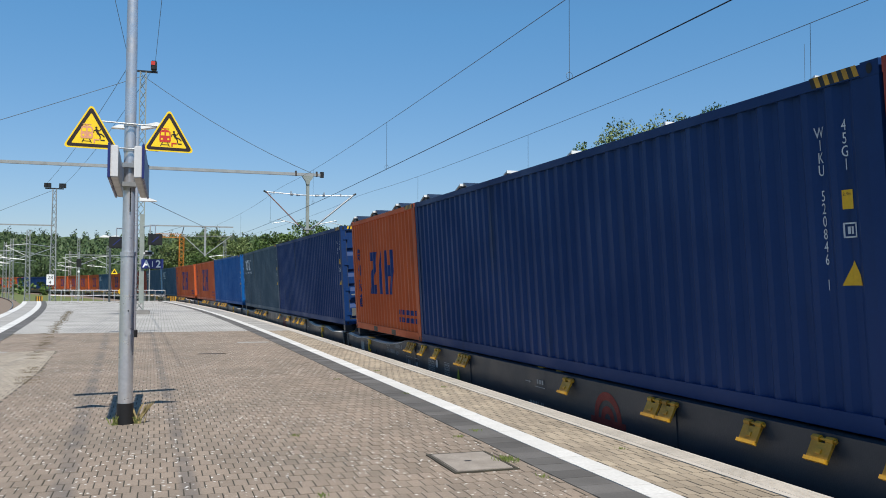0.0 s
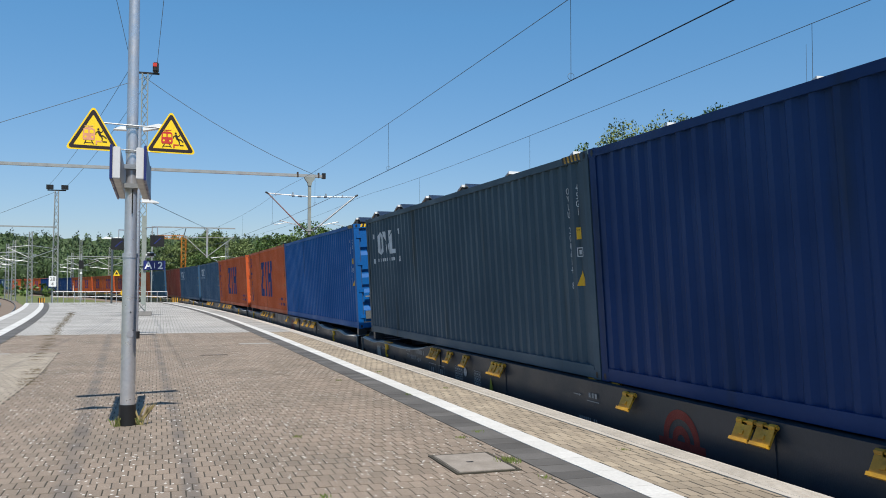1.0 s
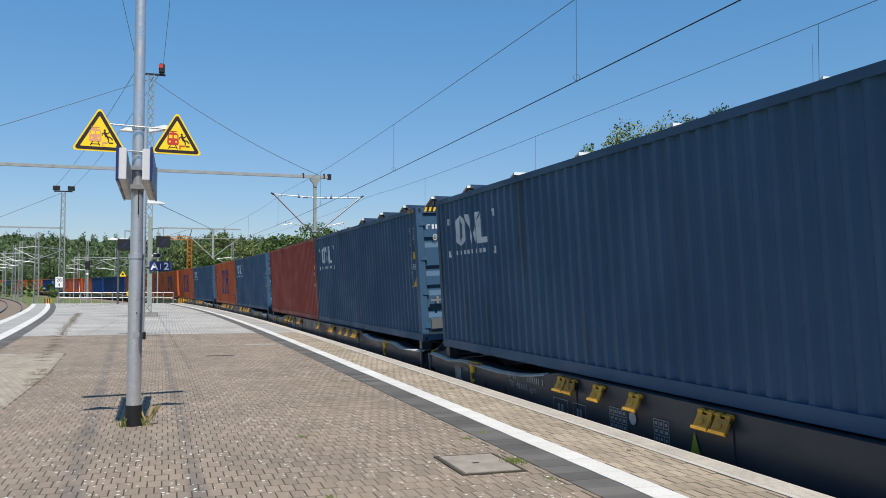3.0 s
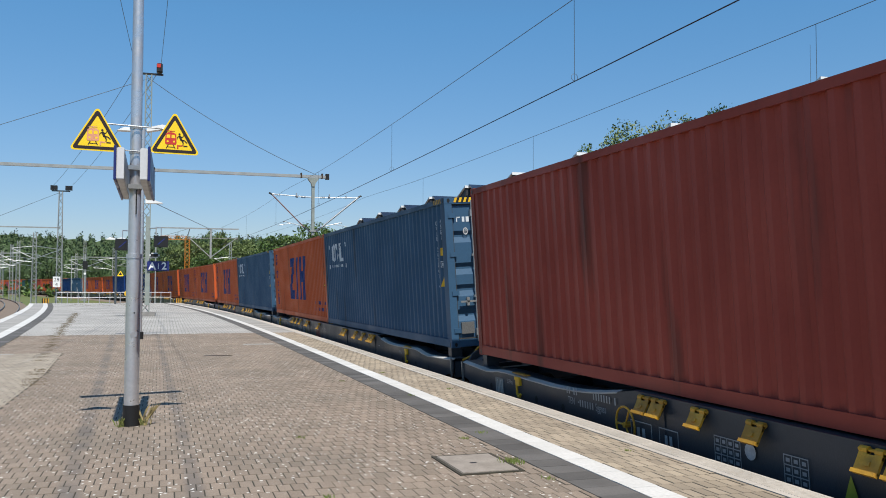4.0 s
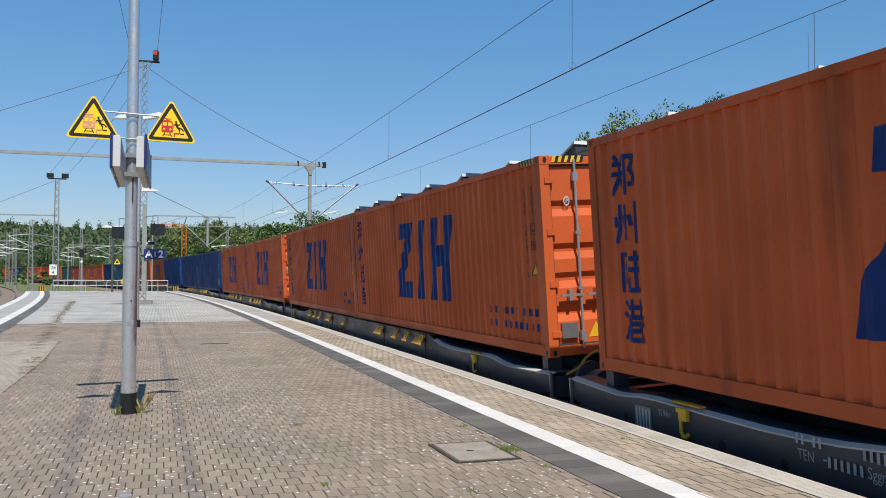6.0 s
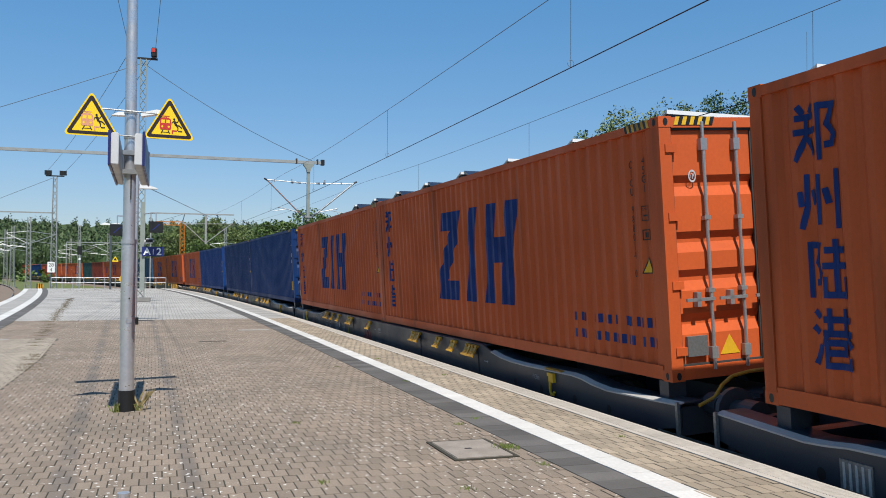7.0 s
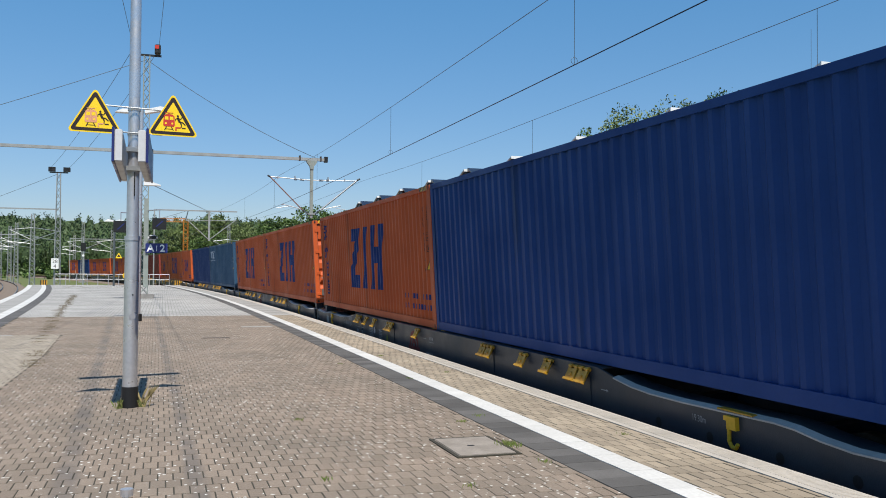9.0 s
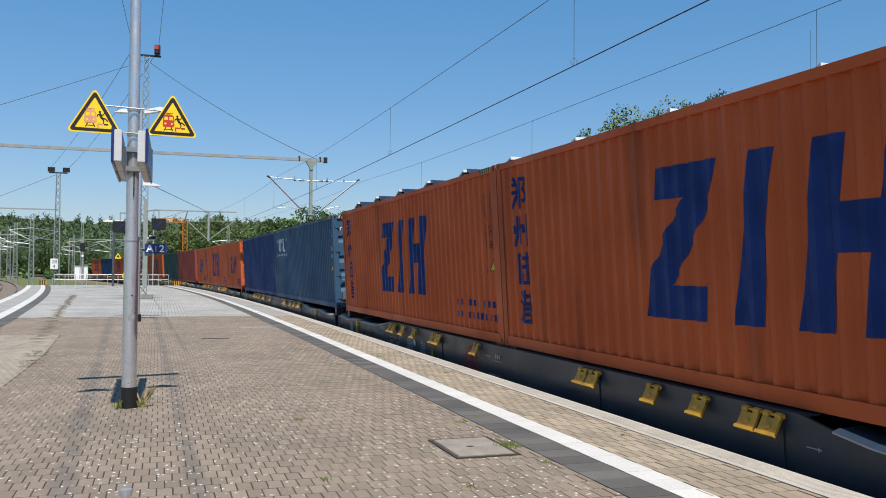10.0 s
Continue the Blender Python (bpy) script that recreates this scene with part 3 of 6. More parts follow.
    if emblem == "big":
        if L > 10:
            for shape in EMBLEM:
                part("emblem_shape", on_ribs(flat([shape]), L, 4.23, 0.68), M_LOGO_BLUE, box_ob, "large slanted blue emblem shape")
            for i, sq in enumerate(SQUARES):
                part("square_emblem", brushed(sq, L, 0.54 + 0.03 * i, 2.13 - i * 0.575, 0.45, 0.50), M_LOGO_BLUE, box_ob)
            for bar in bars(*[(0.125 * i, 0.220, 0.058, 0.112) for i in range(16) if i not in (3, 9)]) + bars(*[(0.118 * i, 0.0, 0.058, 0.112) for i in range(17) if i not in (3, 13)]):
                part("text_bar", on_ribs(flat([bar]), L, 9.96, 0.345), M_LOGO_BLUE, box_ob)
        else:
            part("emblem", on_ribs(flat([[(x * 0.60, y * 0.64) for x, y in p] for p in EMBLEM]), L, 1.70, 0.95), M_LOGO_BLUE, box_ob, "slanted blue emblem")
            for i, sq in enumerate(SQUARES):
                part("square_emblem", brushed(sq, L, 0.45, 1.80 - i * 0.40, 0.33, 0.34), M_LOGO_BLUE, box_ob)
            part("text_bars", on_ribs(flat(bars(*[(0.10 * i, 0.17, 0.07, 0.11) for i in range(14)]) + bars(*[(0.10 * i, 0.0, 0.07, 0.11) for i in range(14)])), L, 4.4, 0.34), M_LOGO_BLUE, box_ob)
    if emblem == "framed":
        for shape in FRAMED:
            part("emblem_shape", on_ribs(flat([shape]), L, 0.59, 1.74), M_LOGO_WHITE, box_ob)
        for shape in bars((-0.98, 2.42, 0.02, 0.10), (-0.98, 2.50, 0.08, 0.02), (-0.86, 2.42, 0.05, 0.10), (-0.78, 2.42, 0.07, 0.10)):
            bm = flat([shape])
            for v in bm.verts:
                v.co = (v.co.x, 0.040, v.co.y)
            part("emblem_shape", bm, M_LOGO_WHITE, box_ob)
    if caution:
        bm = flat([((-0.87, 1.86), (-0.78, 1.70), (-0.69, 1.86))])
        for v in bm.verts:
            v.co = (v.co.x, 0.040, v.co.y)
        part("warning_sticker", bm, M_YELLOW, box_ob, "yellow triangular warning sticker")
    if code:
        tm = text_mat or M_LOGO_WHITE
        part("lettering", on_ribs(ring_text(code, 0.128, 0.105), L, L - 0.70, 2.40, 0.006), tm, box_ob)
        part("lettering", on_ribs(ring_text(size_code, 0.128, 0.105), L, L - 0.43, 2.42, 0.006), tm, box_ob)
        if tm is M_DARKTEXT:
            part("height_sticker", on_ribs(flat(bars((0, 0, 0.10, 0.008), (0, 0.162, 0.10, 0.008), (0, 0.008, 0.008, 0.154), (0.092, 0.008, 0.008, 0.154), (0.02, 0.05, 0.06, 0.02))), L, L - 0.48, 1.78, 0.005), M_DARKTEXT, box_ob)
        else:
            part("height_sticker", on_ribs(flat(bars((0, 0, 0.088, 0.155))), L, L - 0.475, 1.79, 0.005), M_YELLOW, box_ob)
        part("lettering", on_ribs(letters("2.9m", 0.035), L, L - 0.47, 1.90, 0.008), M_DARKTEXT, box_ob)
        part("code_sticker", on_ribs(flat(bars((0, 0, 0.11, 0.012), (0, 0.11, 0.11, 0.012), (0, 0, 0.012, 0.12), (0.10, 0, 0.012, 0.12), (0.03, 0.03, 0.02, 0.06), (0.06, 0.03, 0.02, 0.06))), L, L - 0.48, 1.56, 0.005), tm, box_ob)
        if not caution:
            part("warning_sticker", on_ribs(flat([((0, 0), (0.19, 0), (0.095, 0.20))]), L, L - 0.51, 1.18, 0.005), M_DARKTEXT if tm is M_DARKTEXT else M_YELLOW, box_ob)
        if tm is M_DARKTEXT:
            part("warning_sticker", on_ribs(flat([((0.025, 0.014), (0.165, 0.014), (0.095, 0.165))]), L, L - 0.51, 1.18, 0.008), M_YELLOW, box_ob)
    if pockets:
        for y in (2.0, 3.7):
            part("fork_pocket", boxes((-CW - 0.002, -CW + 0.03, y, y + 0.36, 0.02, 0.14)), M_BLACK, box_ob)
    return box_ob


KINDS = {}


def kinds():
    KINDS["navy"] = container("dark navy blue corrugated steel container with white codes", M_NAVY, code="WIKU 520846 1", size_code="45G1")
    KINDS["navy_coded"] = container("dark navy blue corrugated steel container with long white code", M_NAVY, code="RGHU 411905 6", size_code="45G1")
    KINDS["navy_caution"] = container("dark navy blue steel container with yellow caution stickers", M_NAVY, code="TTSU 513447 6", size_code="45G1", caution=True)
    KINDS["royal"] = container("deep royal blue corrugated steel container with white codes", M_ROYAL, code="RGHU 411905 6", size_code="45G1")
    KINDS["navy_plain"] = container("plain dark navy blue corrugated steel container", M_NAVY)
    KINDS["blue"] = container("bright blue corrugated steel container with lit doors", M_BLUE, code="WIKU 520846 1", size_code="45G1")
    KINDS["orange"] = container("faded orange steel container with large blue emblem", M_ORANGE, emblem="big", code="CICU 988014 0", size_code="45G1", text_mat=M_DARKTEXT)
    KINDS["orange_short"] = container("short faded orange steel container with blue emblem", M_ORANGE, LEN20, emblem="big", pockets=True)
    KINDS["slate"] = container("slate blue steel container with white framed emblem", M_SLATE, emblem="framed", code="OVLU 202061 4", size_code="45G1")
    KINDS["greengrey"] = container("green-grey steel container with white framed emblem", M_GREENGREY, emblem="framed", code="OVLU 200614 8", size_code="45G1")
    KINDS["red"] = container("weathered red-brown corrugated steel container", M_RED, code="TGHU 641270 3", size_code="45G1")
    KINDS["red_short"] = container("short weathered red-brown steel container", M_RED, LEN20, pockets=True)
    KINDS["teal"] = container("plain dull green corrugated steel container", M_TEAL)


# ---------------------------------------------------------------- flat wagons
BRAKE_Y, SILL = 6.95, 1.33
# top edge of the side sill: low over the bogies, stepped up to the raised middle
SILL_TOP = [(-12.46, 0.945), (-11.7, 0.922), (-10.95, 0.905), (-10.6, 0.930), (-10.3, 0.972), (-10.05, 0.986), (-9.4, 0.975), (-8.6, 0.962), (-8.0, 0.966), (-7.6, 0.990), (-7.2, 1.045), (-6.80, 1.124),
            (6.80, 1.124), (7.2, 1.065), (7.6, 1.012), (8.05, 0.970), (8.4, 0.950), (9.0, 0.935), (9.9, 0.945), (10.75, 0.962), (11.1, 0.952), (11.35, 0.925), (11.6, 0.910), (12.2, 0.935), (12.80, 0.962)]


def spigot_mesh(side, y):
    """A folded spigot: a tilted plate with a lip, hung from two knuckles on a pin."""
    f = bmesh.new()
    box(f, -0.118, 0.118, -0.012, 0.012, -0.175, -0.035)
    box(f, -0.118, 0.118, -0.035, 0.012, -0.200, -0.168)
    for a in (-0.118, 0.038):
        box(f, a, a + 0.08, -0.014, 0.014, -0.06, 0.0)
        tube(f, (a, 0, 0), (a + 0.08, 0, 0), 0.030, 8)
    tube(f, (-0.14, 0, 0), (0.14, 0, 0), 0.014, 6)
    box(f, -0.03, 0.03, -0.024, -0.012, -0.13, -0.09)
    bmesh.ops.transform(f, matrix=Matrix.Translation((side * (SILL + 0.03), y, 1.078)) @ Matrix.Rotation(radians(90 if side > 0 else -90), 4, "Z") @ Matrix.Rotation(radians(-30), 4, "X"), verts=f.verts[:])
    return f


def wagon(turn):
    """Long flat wagon: side sills with dropped ends, cross members, two bogies, buffers, folded yellow spigots. turn: the end towards which its emblem sits."""
    w = thing("container_wagon", "dark blue-black steel flat wagon carrying containers", "freight wagon", group="wagons of the train")
    for side in (-1, 1):
        prof = SILL_TOP + [(12.80, 0.70), (11.9, 0.54), (8.3, 0.50), (7.0, 0.30), (-7.0, 0.30), (-8.3, 0.50), (-11.6, 0.54), (-12.46, 0.70)]
        sill = part("side_sill", prism(prof, *sorted((side * SILL, side * (SILL - 0.03)))), M_WAGON, w)
        for sgn in (-1, 1):
            edge = [q for q in SILL_TOP if q[0] * sgn > 6.9]
            # narrow lip, sunlight painted into its pale grey, and the dark deck plate behind it
            for name, mat, outline in (("flange", M_SUNLIT_GREY, ((SILL + 0.012, -0.016), (SILL + 0.012, 0.0), (1.262, 0.022), (1.262, 0.006))),
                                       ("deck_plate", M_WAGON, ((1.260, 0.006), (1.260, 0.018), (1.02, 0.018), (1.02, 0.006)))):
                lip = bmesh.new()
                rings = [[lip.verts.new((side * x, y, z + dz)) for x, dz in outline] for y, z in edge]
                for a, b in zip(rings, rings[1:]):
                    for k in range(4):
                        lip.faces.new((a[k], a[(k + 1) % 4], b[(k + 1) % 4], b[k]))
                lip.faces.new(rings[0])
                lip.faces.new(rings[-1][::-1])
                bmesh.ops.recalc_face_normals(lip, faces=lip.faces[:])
                part(name, lip, mat, sill, "worn grey top flange with sunlight in its colour" if name == "flange" else "")
        part("deck_plate", boxes((*sorted((side * (SILL - 0.031), side * 1.02)), -6.88, 6.88, 1.104, 1.118)), M_WAGON, sill)
        for y in (-10.98, -10.09, -9.07, -8.15, 8.72, 9.60, 11.42):
            h = bmesh.new()
            h.faces.new([h.verts.new((side * (SILL + 0.003), y + 0.055 * math.cos(a), 0.675 + 0.055 * math.sin(a))) for a in np.linspace(0, 2 * math.pi, 12, endpoint=False)])
            part("sill_hole", h, M_BLACK, sill)
        for y in (-6.4, -3.1, 3.1, 6.4):
            part("stiffener", boxes((*sorted((side * (SILL + 0.001), side * (SILL + 0.014))), y - 0.22, y + 0.22, 0.32, 1.06)), M_WAGON, sill)
        ys = (-6.53, -6.24, -5.46, -4.60, -3.26, -2.97, turn * 0.90, 2.97, 3.26, 4.62, 5.50, 6.24, 6.53) if side < 0 else (-6.4, -4.6, -3.1, 3.1, 4.6, 6.4)
        for y in ys:
            part("spigot", spigot_mesh(side, y), M_YELLOW_DIRT_SHADE, w, "folded yellow container spigot")
    # tow hooks, louvred box and small plates on the platform side
    X = -SILL
    for y in (-9.45, 10.22):
        hook = boxes((X - 0.045, X - 0.001, y - 0.09, y + 0.09, 0.90, 0.945), (X - 0.045, X - 0.001, y - 0.09, y + 0.05, 0.82, 0.90))
        pts = [(y + 0.02, 0.84), (y + 0.025, 0.70), (y - 0.01, 0.655), (y - 0.07, 0.655), (y - 0.10, 0.695)]
        for a, b in zip(pts, pts[1:]):
            tube(hook, (X - 0.035, *a), (X - 0.035, *b), 0.02, 8)
        part("tow_hook", hook, M_YELLOW, w, "yellow tow hook")
        part("hook_plate", boxes((X - 0.016, X + 0.06, y - 0.30, y + 0.22, 0.985, 0.999)), M_YELLOW_DIRT_SHADE, w)
    grate = part("card_frame", boxes((X - 0.012, X - 0.001, 10.86, 11.20, 0.60, 0.85)), M_PLATE, w)
    for k in range(5):
        part("slat", boxes((X - 0.018, X - 0.0125, 10.875 + k * 0.066, 10.90 + k * 0.066, 0.62, 0.83)), M_SUNLIT_GREY, grate)

    def marks(polys, y, z, mat=M_STENCIL, name="stencil"):
        bm = flat(polys)
        for v in bm.verts:
            v.co = (X - 0.0165, y - v.co.x, z + v.co.y)
        tagged(part(name, bm, mat, w), kind="stuff" if len(polys) > 1 else "")

    def words(text, size, y, z):
        bm = letters(text, size)
        for v in bm.verts:
            v.co = (X - 0.0035, y - v.co.x * 0.8, z + v.co.y)
        part("lettering", bm, M_STENCIL, w)
    marks(bars(*[(0.068 * i, 0.135, 0.030, 0.088) for i in (0, 1, 3, 4, 11, 12, 13, 14, 15, 16, 17, 19)]), 8.55, 0.765)
    words("TEN", 0.135, 8.55, 0.765)
    marks(bars(*[(0.068 * i, 0, 0.030, 0.088) for i in range(6)] + [(-0.05, 0.045, 0.035, 0.014)]), 8.18, 0.765)
    words("Sggnss", 0.135, 7.78, 0.765)
    words("25.94m", 0.10, 10.72, 0.80)
    words("19.30m", 0.10, -8.78, 0.80)
    for y, wd in ((6.9, 0.44), (6.3, 0.36)):
        marks(bars((0, 0, wd, 0.012), (0, 0.22, wd, 0.012), (0, 0, 0.012, 0.22), (wd, 0, 0.012, 0.232), (wd * 0.3, 0.06, wd * 0.15, 0.10), (wd * 0.55, 0.06, wd * 0.15, 0.10)), y, 0.56)
    for y, n in ((5.3, 4), (4.3, 3)):
        rows = [(0, 0.085 * k, 0.1 * n, 0.010) for k in range(5)] + [(0.1 * k, 0, 0.010, 0.35) for k in range(n + 1)] + [(0.1 * a + 0.03, 0.085 * k + 0.03, 0.05, 0.035) for a in range(n) for k in range(4)]
        marks(bars(*rows), y, 0.52)
    marks([((0, 0), (0.20, 0), (0.10, 0.26))], 3.62, 0.58, M_GRAFFITI, "warning_triangle")
    marks([[(0.08 * math.cos(a), 0.08 * math.sin(a)) for a in np.linspace(0, 2 * math.pi, 12, endpoint=False)]], 4.75, 0.80, M_STICKER_GREY, "round_sticker")
    marks(bars((0, 0.10, 0.20, 0.012), (0.16, 0.085, 0.012, 0.04), (0.42, 0.10, 0.05, 0.06), (0.50, 0.10, 0.05, 0.06), (0.58, 0.10, 0.05, 0.06), (0.36, 0.05, 0.32, 0.012)), 0.55, 0.82)
    marks(bars(*[(0.055 * i, 0.08, 0.032, 0.06) for i in range(9) if i != 6] + [(0.04 * i, 0, 0.022, 0.03) for i in range(12)]), 0.42, 0.52)
    marks(bars((0, 0, 0.18, 0.012), (0.14, -0.015, 0.012, 0.04)), -6.9, 0.86)
    # hand-brake wheel on the platform side
    bw, xw = bmesh.new(), X - 0.06
    for k in range(20):
        a0, a1 = k * math.pi / 10, (k + 1) * math.pi / 10
        tube(bw, (xw, BRAKE_Y + 0.21 * math.cos(a0), 0.72 + 0.21 * math.sin(a0)), (xw, BRAKE_Y + 0.21 * math.cos(a1), 0.72 + 0.21 * math.sin(a1)), 0.014, 6)
    for k in range(3):
        a0 = k * 2.094
        tube(bw, (xw, BRAKE_Y, 0.72), (xw, BRAKE_Y + 0.21 * math.cos(a0), 0.72 + 0.21 * math.sin(a0)), 0.012, 6)
    tube(bw, (X, BRAKE_Y, 0.72), (xw - 0.02, BRAKE_Y, 0.72), 0.035, 10)
    part("brake_wheel", bw, M_YELLOW_DIRT_SHADE, w, "yellow hand-brake wheel")
    # round red emblem of two arcs and a bar
    em, ye = bmesh.new(), -1.85 if turn < 0 else 1.30
    for r0, r1, a0, a1 in ((0.23, 0.33, -0.25, 3.39), (0.23, 0.33, 3.75, 5.67), (0.07, 0.16, -0.3, 3.44)):
        angs = np.linspace(a0, a1, 18)
        vi = [em.verts.new((X - 0.004, ye - r0 * math.cos(a), 0.70 + r0 * math.sin(a))) for a in angs]
        vo = [em.verts.new((X - 0.004, ye - r1 * math.cos(a), 0.70 + r1 * math.sin(a))) for a in angs]
        for i in range(17):
            em.faces.new((vi[i], vi[i + 1], vo[i + 1], vo[i]))
    em.faces.new([em.verts.new((X - 0.005, ye - a, b)) for a, b in ((-0.42, 0.62), (0.42, 0.62), (0.42, 0.70), (-0.42, 0.70))])
    part("round_emblem", em, M_RUST_RED, w, "red round emblem of arcs")
    # frame between the sills
    part("centre_beam", boxes((-0.25, 0.25, -12.4, 12.7, 0.62, 0.94)), M_WAGON, w)
    for y in np.arange(-12.0, 12.1, 2.0):
        part("cross_member", boxes((-SILL + 0.031, SILL - 0.031, y - 0.09, y + 0.09, 0.72, 1.06 if abs(y) < 6.8 else 0.895)), M_WAGON, w)
    for y in (-12.0, -0.30, 0.30, 12.0):
        for side in (-1, 1):
            part("container_seat", boxes((*sorted((side * 0.98, side * 1.20)), y - 0.09, y + 0.09, 0.86, 1.13)), M_YELLOW_DIRT_SHADE if abs(y) < 1 else M_WAGON, w)
    for sgn, end in ((-1, -12.46), (1, 12.80)):
        part("head_stock", boxes((-1.26, 1.26, end - sgn * 0.10 - 0.05, end - sgn * 0.10 + 0.05, 0.60, 0.90)), M_WAGON, w)
        part("end_post", boxes((-SILL - 0.035, -SILL - 0.002, end - 0.02, end + 0.02, 0.62, 0.97)), M_PLATE, w)
        for x in (-0.875, 0.875):
            bf = tubes(((x, end - sgn * 0.06, 0.90), (x, end + sgn * 0.15, 0.90), 0.13), ((x, end + sgn * 0.15, 0.90), (x, end + sgn * 0.30, 0.90), 0.10), ((x, end + sgn * 0.30, 0.90), (x, end + sgn * 0.335, 0.90), 0.225), n=16)
            part("buffer", bf, M_WAGON, w)
        if sgn < 0:
            pts = [(-1.15, 0.93), (-0.95, 1.0), (-0.85, 1.12), (-0.72, 1.20), (-0.5, 1.23), (0.3, 1.25), (0.5, 1.20), (0.55, 1.03)]
            rail = tubes(*[((p[0], end - 0.10, p[1]), (q[0], end - 0.10, q[1]), 0.02) for p, q in zip(pts, pts[1:])])
            part("end_handrail", rail, M_YELLOW_DIRT_SHADE, w, "bent yellow hand rail")
        part("drawgear", boxes((-0.22, 0.22, *sorted((end - sgn * 0.05, end + sgn * 0.32)), 0.78, 1.02)), M_STEEL, w)
        part("brake_hose", tubes(((-0.5, end, 0.72), (-0.48, end + sgn * 0.18, 0.48), 0.03), ((-0.48, end + sgn * 0.18, 0.48), (-0.42, end + sgn * 0.33, 0.46), 0.03)), M_BLACK, w)
        bog = part("bogie", boxes((-1.02, -0.88, sgn * 9.65 - 1.25, sgn * 9.65 + 1.25, 0.42, 0.66), (0.88, 1.02, sgn * 9.65 - 1.25, sgn * 9.65 + 1.25, 0.42, 0.66), (-0.95, 0.95, sgn * 9.65 - 0.2, sgn * 9.65 + 0.2, 0.45, 0.70)), M_STEEL, w)
        for ax in (-0.9, 0.9):
            part("axle", tubes(((-0.8, sgn * 9.65 + ax, 0.46), (0.8, sgn * 9.65 + ax, 0.46), 0.08)), M_STEEL, bog)
            for x in (-0.75, 0.75):
                part("wheel", tubes(((x - 0.065, sgn * 9.65 + ax, 0.462), (x + 0.065, sgn * 9.65 + ax, 0.462), 0.46), n=24), M_STEEL, bog)
            for x in (-1.0, 1.0):
                part("axle_box", boxes((x - 0.13, x + 0.13, sgn * 9.65 + ax - 0.16, sgn * 9.65 + ax + 0.16, 0.33, 0.60)), M_STEEL, bog)
    return w


def graffiti(train):
    """Sprayed yellow-green loops that spell nothing, on one sill."""
    loops = [[(0, .30), (.05, .42), (.12, .42), (.16, .30), (.20, .18), (.27, .18), (.30, .32), (.24, .44), (.17, .40)],
             [(.40, .42), (.62, .44), (.46, .24), (.40, .20), (.60, .18)], [(.78, .18), (.68, .30), (.78, .42), (.90, .32), (.86, .20), (.78, .18)],
             [(1.02, .10), (1.04, .40), (1.20, .38), (1.16, .26), (1.05, .25), (1.24, .10)], [(1.34, .40), (1.60, .40), (1.36, .12), (1.64, .10)],
             [(1.76, .14), (1.72, .30), (1.84, .40), (1.96, .26), (1.88, .12), (1.76, .14)], [(.50, .52), (.60, .50)]]
    for ob, i, _, _ in train:
        if i == 9 and ob.name.startswith("container_wagon"):
            for q in loops:
                bm = flat([stroke(*q[k:k + 2], w=0.028) for k in range(len(q) - 1)])
                for k, v in enumerate(bm.verts):
                    v.co = (-SILL - 0.003 - 0.0006 * (k // 4), -0.75 - v.co.x, 0.48 + v.co.y)
                part("graffiti", bm, M_GRAFFITI, ob, "yellow-green sprayed line")


# what each wagon carries, from its leading end; offsets along the wagon in metres
LOADS = [
    [("red_short", 0.0), ("navy", 6.09), ("orange_short", 18.33)],
    ["navy", "greengrey"], ["blue", "orange"], ["orange", "slate"], ["slate", "red"], ["slate", "orange"], ["slate", "orange"], ["orange", "orange"], ["orange", "orange"],
    ["navy_caution", "navy_coded"], ["royal", "orange"], ["orange", "orange"], ["slate", "navy_plain"], [("orange_short", 0.0), ("orange", 6.09), ("orange_short", 18.33)],
    ["red", "teal"], ["orange", "orange"], ["orange", "orange"], ["navy_plain", "orange"]]
WAGON_PITCH, LEAD0 = 25.94, -0.753
TRAIN = []


def build_train():
    kinds()
    built = {}
    used = set()
    for i, load in enumerate(LOADS):
        turned = i > 4
        w = copy_thing(built[turned], Matrix()) if turned in built else built.setdefault(turned, wagon(1 if turned else -1))
        TRAIN.append((w, i, 12.205, 0.0))
        for k, item in enumerate(load):
            kind, off = item if isinstance(item, tuple) else (item, k * 12.225)
            if kind in used:
                c = copy_thing(KINDS[kind], Matrix())
            else:
                used.add(kind)
                c = KINDS[kind]
            TRAIN.append((c, i, 12.205, off))
    # only some wagons carry the brake wheel on this side
    for ob, i, _, _ in TRAIN:
        for child in list(ob.children):
            if child.name.startswith("brake_wheel") and i not in (4, 7, 13):
                bpy.data.objects.remove(child)
    graffiti(TRAIN)


# distance that the train has run since the start
RUN_T = [0, 0.5, 1, 1.5, 2, 2.5, 3.25, 4, 4.5, 5, 5.5, 6.25, 7, 7.5, 8, 8.5, 9, 9.5, 10]
RUN_D = [0.26, 13.71, 27.69, 41.95, 56.18, 71.43, 92.22, 113.18, 127.19, 141.53, 155.70, 177.13, 198.62, 211.85, 225.97, 240.30, 254.39, 269.76, 283.90]


def motions():
    for ob, i, mid, off in TRAIN:
        rows = []
        for t, d in zip(RUN_T, RUN_D):
            s = LEAD0 + i * WAGON_PITCH + mid - d
            a, b = track(s - 9.65), track(s + 9.65)
            h = math.atan2(-(b[0] - a[0]), b[1] - a[1])
            m = pose((a[0] + b[0]) / 2, (a[1] + b[1]) / 2, RAIL_Z, 0, -math.degrees(CANT), math.degrees(h))
            if ob.name.startswith("shipping"):
                m = m @ Matrix.Translation((0, off - mid, 1.132))
            rows.append((t, m))
        walk(ob, rows)


# ---------------------------------------------------------------- ground and tracks
def structure(ob, label=""):
    return tagged(ob, label, kind="structure")


def left_edge(y):
    return -4.87 - 0.0308 * y - 0.000556 * y * y


